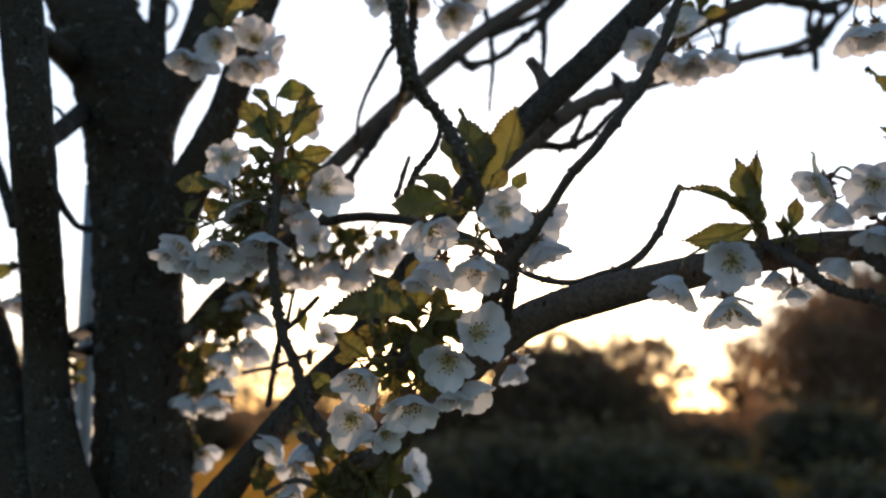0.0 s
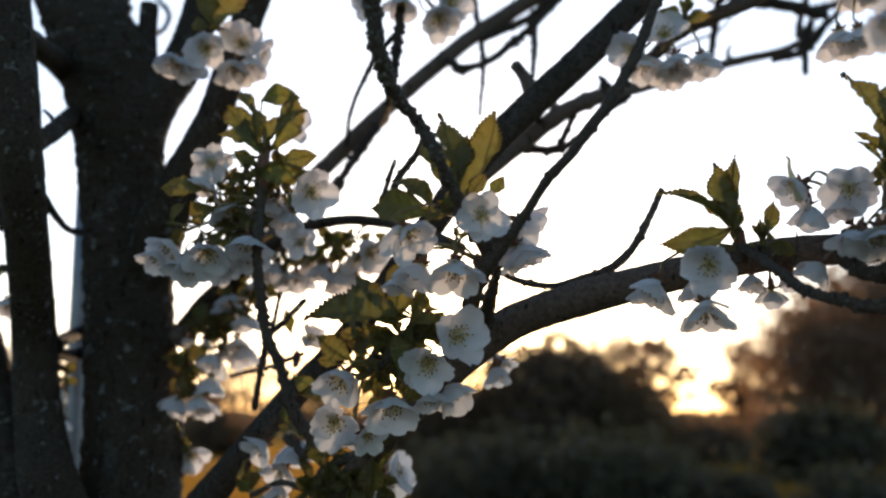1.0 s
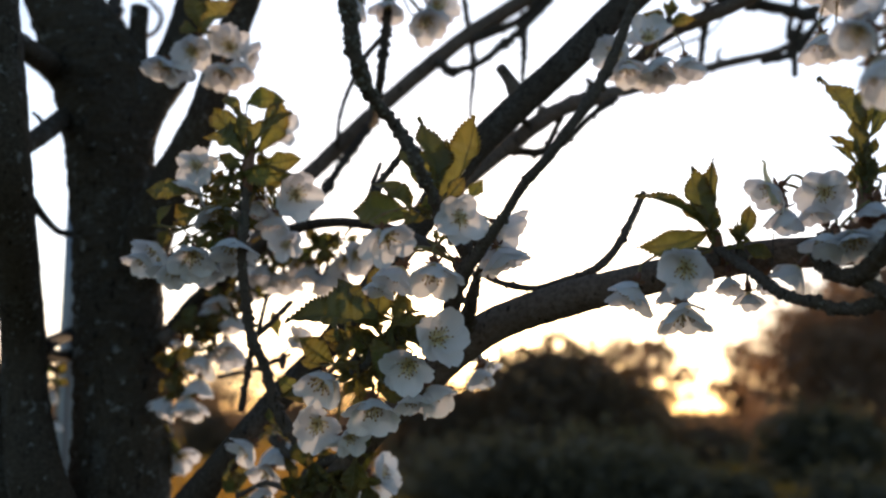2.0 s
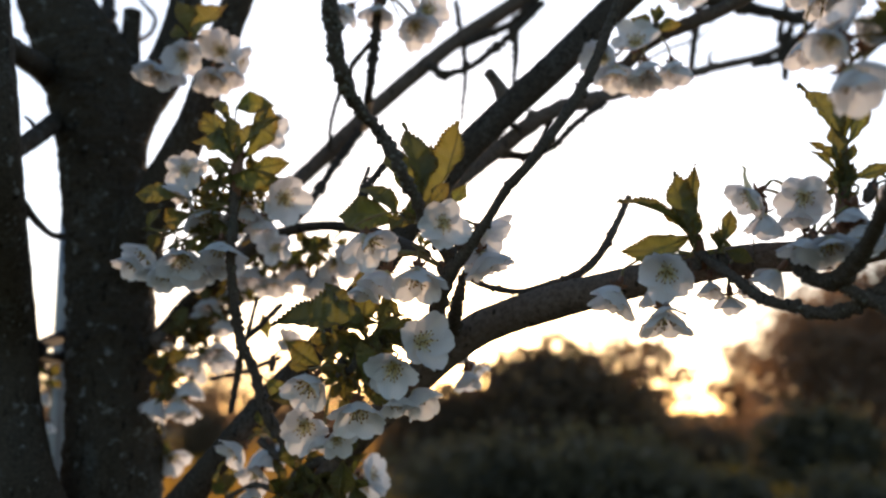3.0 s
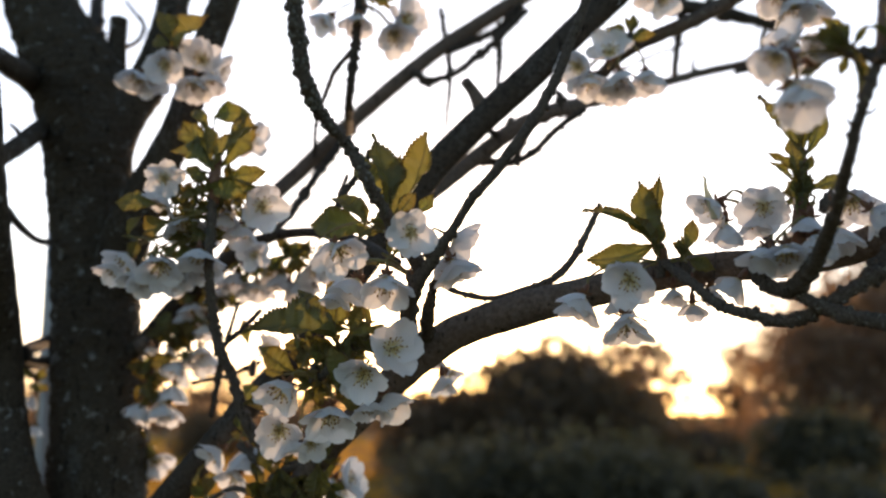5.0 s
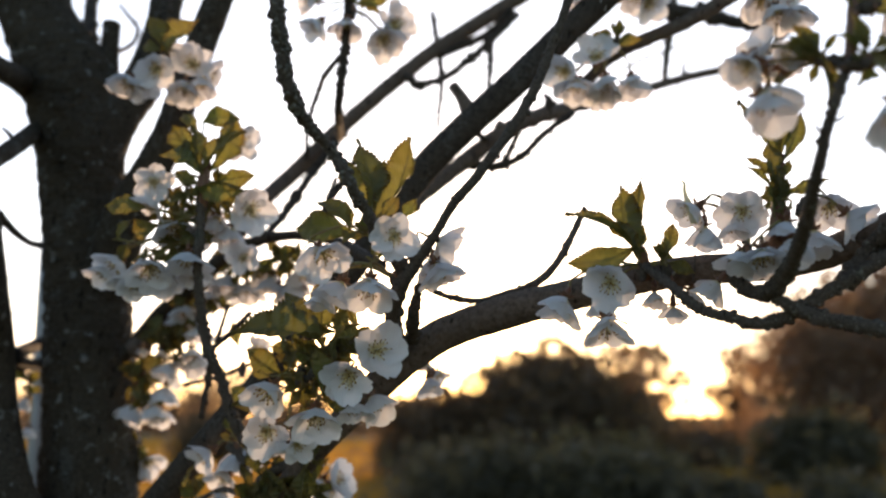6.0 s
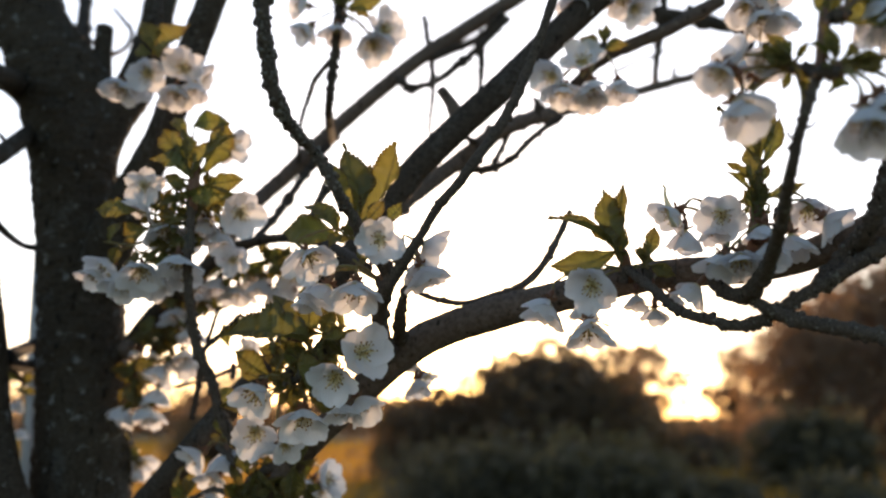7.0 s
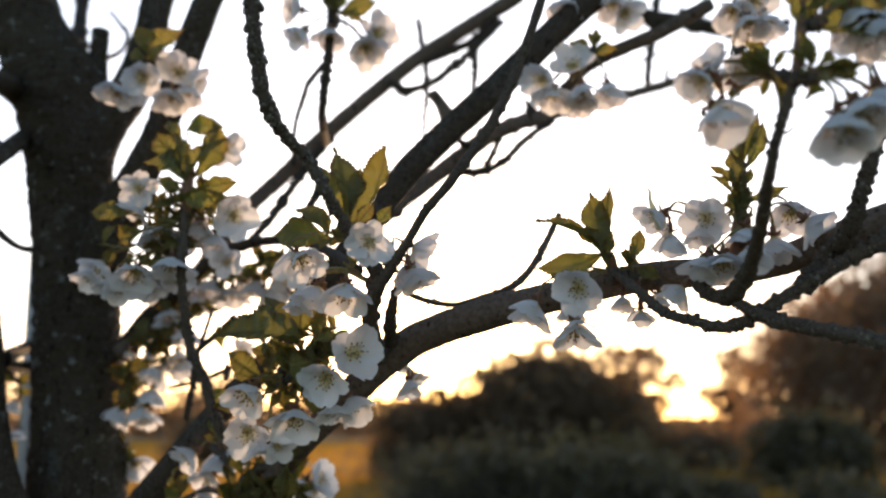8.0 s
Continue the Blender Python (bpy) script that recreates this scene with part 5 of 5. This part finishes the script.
tuft(tree, (-0.191, 0.960, 1.421), 5, 0.035, 1.0)
limb("twig", [((-0.052, 0.870, 1.466), 0.007), ((-0.083, 0.900, 1.459), 0.006), ((-0.107, 0.910, 1.447), 0.005), ((-0.122, 0.920, 1.429), 0.004), ((-0.159, 0.950, 1.433), 0.003), ((-0.191, 0.960, 1.418), 0.003)], MAT_TWIG, tree, 10, 0.003, 0.2)

# upper middle, at the top edge
cluster(tree, (-0.028, 0.980, 2.026), (0, 0, 1), [
    ((0.029, 0.975, 2.006), 35, 11, 0.062, 45), ((0.012, 0.975, 1.977), 20, -54, 0.064, 55), ((-0.077, 0.980, 2.002), -60, -49, 0.052, 45), ((-0.087, 0.985, 2.042), -60, -4, 0.053, 45), ((-0.036, 0.970, 1.995), -10, -74, 0.052, 55), ((0.019, 0.990, 1.999), 60, -14, 0.056, 45)], 1.17)
tuft(tree, (-0.025, 0.980, 2.036), 7, 0.030, 1.0)
leaf(tree, (-0.025, 0.980, 2.032), (0.026, 0.970, 2.045), 0.4, 30, 30, 0.1)

# upper right spurs, hanging under their branch
cluster(tree, (0.294, 0.920, 1.945), (0, 0, -1), [
    ((0.266, 0.900, 1.930), -8, 21, 0.062, 45), ((0.226, 0.900, 1.907), -35, -19, 0.056, 45), ((0.243, 0.900, 1.885), -10, -59, 0.064, 55),
    ((0.277, 0.900, 1.888), 5, -79, 0.060, 55), ((0.309, 0.905, 1.890), 25, -79, 0.059, 55), ((0.276, 0.920, 1.883), 0, -74, 0.052, 55)], 1.11)
leaf(tree, (0.294, 0.920, 1.947), (0.321, 0.900, 1.947), 0.45, 20, 30, 0.1)
leaf(tree, (0.294, 0.920, 1.947), (0.264, 0.910, 1.961), 0.5, -20, 30, 0.1)
tuft(tree, (0.296, 0.920, 1.956), 5, 0.026, 1.0)
cluster(tree, (0.318, 0.930, 2.050), (0, 0, -1), [
    ((0.262, 0.920, 2.006), -25, -39, 0.062, 45), ((0.291, 0.920, 2.025), 0, -44, 0.058, 45), ((0.339, 0.920, 2.002), 20, -49, 0.062, 45), ((0.324, 0.930, 2.015), 0, -64, 0.064, 55)])
limb("twig", [((0.324, 0.950, 2.085), 0.005), ((0.318, 0.930, 2.050), 0.004)], MAT_TWIG, tree, 8, 0.004)
tuft(tree, (0.318, 0.930, 2.050), 4, 0.026, 1.0)

# the spur at the limb's bend, with tall upright leaves
cluster(tree, (0.255, 0.680, 1.637), (0, 0, 1), [
    ((0.221, 0.648, 1.615), -22, -30, 0.0580, 45), ((0.185, 0.684, 1.599), -75, -64, 0.0590, 55), ((0.219, 0.657, 1.578), -10, -68, 0.0644, 45),
    ((0.222, 0.693, 1.602), -33, -85, 0.0452, 55)])
cluster(tree, (0.275, 0.670, 1.624), (0.3, 0, -1), [
    ((0.266, 0.682, 1.608), -11, -82, 0.0341, 55), ((0.282, 0.684, 1.596), -7, -83, 0.0332, 55), ((0.301, 0.691, 1.611), -4, -70, 0.0332, 55)])
leaf(tree, (0.255, 0.675, 1.645), (0.193, 0.670, 1.685), 0.26, 55, 40, 0.08, (0.256, 0.680, 1.638))
leaf(tree, (0.246, 0.670, 1.650), (0.188, 0.660, 1.635), 0.34, -25, 28, 0.10, (0.256, 0.680, 1.638))
leaf(tree, (0.254, 0.675, 1.643), (0.243, 0.675, 1.709), 0.42, 25, 30, 0.05, (0.256, 0.680, 1.638))
leaf(tree, (0.257, 0.680, 1.646), (0.257, 0.680, 1.717), 0.22, -35, 40, 0.03, (0.256, 0.680, 1.638))
leaf(tree, (0.251, 0.670, 1.644), (0.225, 0.665, 1.673), 0.45, 20, 28, 0.08, (0.256, 0.680, 1.638))
leaf(tree, (0.252, 0.670, 1.651), (0.259, 0.670, 1.664), 0.3, 20, 30, 0.0, (0.256, 0.680, 1.638))
leaf(tree, (0.270, 0.660, 1.642), (0.279, 0.655, 1.670), 0.42, 10, 32, 0.06, (0.271, 0.670, 1.633))
leaf(tree, (0.274, 0.665, 1.637), (0.293, 0.655, 1.626), 0.45, 30, 30, 0.1, (0.271, 0.670, 1.633))
leaf(tree, (0.269, 0.665, 1.637), (0.261, 0.660, 1.651), 0.42, 10, 32, 0.06, (0.271, 0.670, 1.633))
tuft(tree, (0.272, 0.665, 1.637), 7, 0.018, 1.0)
limb("spur", [((0.261, 0.690, 1.628), 0.006), ((0.258, 0.680, 1.640), 0.005), ((0.255, 0.675, 1.652), 0.0035)], MAT_CALYX, tree, 10, 0.002, 0.15, 300.0)
limb("twig", [((0.293, 0.660, 1.620), 0.0008), ((0.295, 0.660, 1.633), 0.0008), ((0.296, 0.660, 1.646), 0.0006)], MAT_TWIG, tree, 6, 0.003)

# the tall shoot further along the limb
cluster(tree, (0.340, 0.664, 1.666), (0, 0, 1), [
    ((0.285, 0.634, 1.672), -79, -36, 0.0475, 45), ((0.328, 0.634, 1.673), -22, -34, 0.0475, 30), ((0.300, 0.643, 1.653), -35, -88, 0.0475, 55),
    ((0.327, 0.651, 1.662), -12, -85, 0.0475, 55), ((0.346, 0.597, 1.647), -60, -71, 0.0475, 55)])
cluster(tree, (0.365, 0.600, 1.673), (0.3, 0, 0.6), [
    ((0.395, 0.623, 1.672), -13, -43, 0.0503, 45), ((0.406, 0.605, 1.659), 56, -47, 0.0475, 45), ((0.377, 0.618, 1.643), -22, -85, 0.0532, 55)])
cluster(tree, (0.318, 0.600, 1.634), (0, -0.3, 1), [
    ((0.324, 0.587, 1.623), -24, -66, 0.0554, 45), ((0.311, 0.602, 1.625), -77, -60, 0.0491, 55), ((0.306, 0.656, 1.611), -120, -49, 0.0475, 55),
    ((0.348, 0.590, 1.632), 0, -67, 0.0475, 55)])
limb("petal", [((0.2898, 0.6323, 1.6643), 0.0042), ((0.2855, 0.6303, 1.6743), 0.0036), ((0.2817, 0.6285, 1.6836), 0.0022), ((0.2804, 0.6272, 1.6903), 0.0014), ((0.2804, 0.6264, 1.6945), 0.0012), ((0.2782, 0.6260, 1.6966), 0.0008)], MAT_PETAL, tree, 10, 0.002, 0.12, 200.0, label="withered petal curled into a thread")
limb("spur", [((0.337, 0.600, 1.627), 0.006), ((0.349, 0.615, 1.662), 0.0058), ((0.354, 0.620, 1.692), 0.005), ((0.359, 0.625, 1.718), 0.003)], MAT_CALYX, tree, 12, 0.002, 0.18, 260.0, 0.15)
leaf(tree, (0.358, 0.625, 1.713), (0.375, 0.625, 1.767), 0.34, -30, 35, 0.05, (0.354, 0.620, 1.702))
leaf(tree, (0.359, 0.620, 1.712), (0.377, 0.615, 1.752), 0.30, 10, 45, 0.05, (0.354, 0.620, 1.702))
leaf(tree, (0.348, 0.612, 1.690), (0.347, 0.612, 1.728), 0.40, 10, 40, -0.05, (0.353, 0.620, 1.690))
leaf(tree, (0.345, 0.610, 1.660), (0.345, 0.608, 1.697), 0.42, 20, 30, -0.05, (0.351, 0.620, 1.661))
leaf(tree, (0.351, 0.610, 1.665), (0.357, 0.608, 1.696), 0.34, -20, 40, -0.05, (0.351, 0.620, 1.661))
leaf(tree, (0.356, 0.625, 1.713), (0.334, 0.630, 1.770), 0.46, 25, 28, 0.08, (0.354, 0.620, 1.702))
leaf(tree, (0.351, 0.620, 1.697), (0.331, 0.620, 1.716), 0.4, 20, 30, 0.08, (0.354, 0.620, 1.697))
leaf(tree, (0.347, 0.615, 1.688), (0.328, 0.610, 1.705), 0.42, 40, 30, 0.08, (0.353, 0.620, 1.690))
leaf(tree, (0.354, 0.610, 1.680), (0.386, 0.600, 1.693), 0.36, -20, 30, 0.08, (0.352, 0.620, 1.678))
leaf(tree, (0.357, 0.620, 1.697), (0.362, 0.615, 1.712), 0.4, -20, 30, 0.08, (0.353, 0.620, 1.692))
tuft(tree, (0.351, 0.615, 1.688), 6, 0.020, 1.0)
tuft(tree, (0.350, 0.615, 1.674), 6, 0.020, 1.0)

# the close twig at the edge, blossom on both sides
cluster(tree, (0.319, 0.450, 1.722), (-1, 0, 0), [
    ((0.267, 0.445, 1.716), -60, -40, 0.042, 55), ((0.283, 0.447, 1.692), 35, -58, 0.056, 55), ((0.279, 0.455, 1.731), -50, 46, 0.041, 45), ((0.301, 0.460, 1.729), 0, 16, 0.033, 45)])
cluster(tree, (0.332, 0.425, 1.710), (1, 0, 0), [
    ((0.334, 0.400, 1.667), -10, -72, 0.060, 55), ((0.349, 0.400, 1.675), 20, -59, 0.064, 55), ((0.365, 0.410, 1.686), 30, -74, 0.060, 55), ((0.379, 0.410, 1.677), 40, -54, 0.060, 55)])
cluster(tree, (0.341, 0.430, 1.749), (1, 0, 0.3), [
    ((0.367, 0.440, 1.752), 20, -69, 0.060, 55), ((0.376, 0.430, 1.741), 30, -64, 0.060, 55), ((0.391, 0.430, 1.753), 40, -54, 0.060, 55)])
limb("spur", [((0.323, 0.430, 1.708), 0.0030), ((0.327, 0.430, 1.730), 0.0040), ((0.330, 0.430, 1.753), 0.0032), ((0.333, 0.430, 1.780), 0.002)], MAT_CALYX, tree, 12, 0.002, 0.15, 260.0)
limb("twig", [((0.323, 0.430, 1.708), 0.004), ((0.321, 0.440, 1.716), 0.003), ((0.319, 0.450, 1.722), 0.003)], MAT_TWIG, tree, 8, 0.002, 0.2)
limb("twig", [((0.324, 0.430, 1.715), 0.004), ((0.332, 0.425, 1.710), 0.003)], MAT_TWIG, tree, 8, 0.002, 0.2)
leaf(tree, (0.330, 0.430, 1.745), (0.320, 0.420, 1.774), 0.4, 20, 30, 0.05, (0.329, 0.430, 1.738))
leaf(tree, (0.333, 0.430, 1.746), (0.398, 0.420, 1.767), 0.72, -22, 20, -0.10, (0.328, 0.430, 1.734))
leaf(tree, (0.332, 0.430, 1.745), (0.341, 0.430, 1.784), 0.4, -20, 30, 0.05, (0.329, 0.430, 1.738))
leaf(tree, (0.332, 0.425, 1.756), (0.357, 0.420, 1.778), 0.6, 10, 30, 0.08, (0.329, 0.430, 1.738))
tuft(tree, (0.318, 0.450, 1.726), 10, 0.026, 1.0, (-0.2, 0, 0.2))
tuft(tree, (0.332, 0.425, 1.715), 10, 0.024, 1.0, (0.4, 0, 0.2))

# low blossom behind the stems
limb("twig", [((-0.571, 1.271, 1.595), 0.004), ((-0.565, 1.303, 1.584), 0.0035), ((-0.565, 1.337, 1.571), 0.003)], MAT_TWIG, tree, 8, 0.004, 0.2)
cluster(tree, (-0.565, 1.337, 1.571), (0, 0, -1), [((-0.578, 1.350, 1.536), -20, -60, 0.048, 55), ((-0.578, 1.370, 1.490), 10, -64, 0.044, 55)], 0.94)
leaf(tree, (-0.570, 1.339, 1.562), (-0.550, 1.350, 1.554), 0.5, 20, 30, 0.1)
tuft(tree, (-0.565, 1.337, 1.568), 5, 0.03, 1.0, (0, 0, -0.2))

# blossom at the upper edge, seen on the way
limb("twig", [((0.516, 0.900, 2.118), 0.005), ((0.492, 0.870, 2.039), 0.0045), ((0.484, 0.865, 2.011), 0.004)], MAT_TWIG, tree, 10, 0.003, 0.2, 200.0, 0.2)
cluster(tree, (0.484, 0.865, 2.011), (0, 0, -1), [((0.444, 0.862, 1.898), -20, -79, 0.064, 55), ((0.468, 0.862, 1.901), 20, -76, 0.064, 55), ((0.447, 0.860, 1.972), -30, -54, 0.068, 55), ((0.472, 0.855, 1.981), 0, -49, 0.062, 45), ((0.487, 0.860, 1.958), 25, -74, 0.066, 55), ((0.461, 0.855, 1.954), -5, -69, 0.066, 55)], 1.11)
tuft(tree, (0.484, 0.865, 2.011), 5, 0.028, 1.0)
cluster(tree, (-0.558, 1.100, 1.692), (-1, 0, 0), [((-0.557, 1.120, 1.643), 0, -64, 0.059, 55)])
leaf(tree, (-0.588, 1.100, 1.685), (-0.550, 1.090, 1.690), 0.45, 30, 30, 0.1)

# ---- stake and tie behind the stems ----
b = Bag()
foot, top = Vector(((-0.531, 1.420, 0.875))), Vector(((-0.593, 1.420, 1.885)))
foot.z = -0.3
b.tube(np.array([np.array(foot.lerp(top, k / 12)) for k in range(13)]), [0.016] * 13, 20)
post = tagged(new("tree_stake", b.mesh("tree_stake")), "pale grey round metal stake beside the tree", "stake")
post.data.materials.append(MAT_POST)
strap = tagged(new("tree_tie"), "black rubber tie round stem and stake", "tree tie")
strap.location = foot.lerp(top, 0.75)
for row in ([(-0.505, 1.150, 1.597), (-0.544, 1.280, 1.618), (-0.567, 1.385, 1.639), (-0.480, 1.250, 1.638)], [(-0.505, 1.150, 1.593), (-0.545, 1.280, 1.593), (-0.566, 1.385, 1.603), (-0.477, 1.250, 1.606)]):
    b = Bag()
    b.tube(spline(row, 6), [0.0100] * 19, 10, 0.05, 100)
    part("loop", b.mesh("loop"), MAT_TIE, strap)
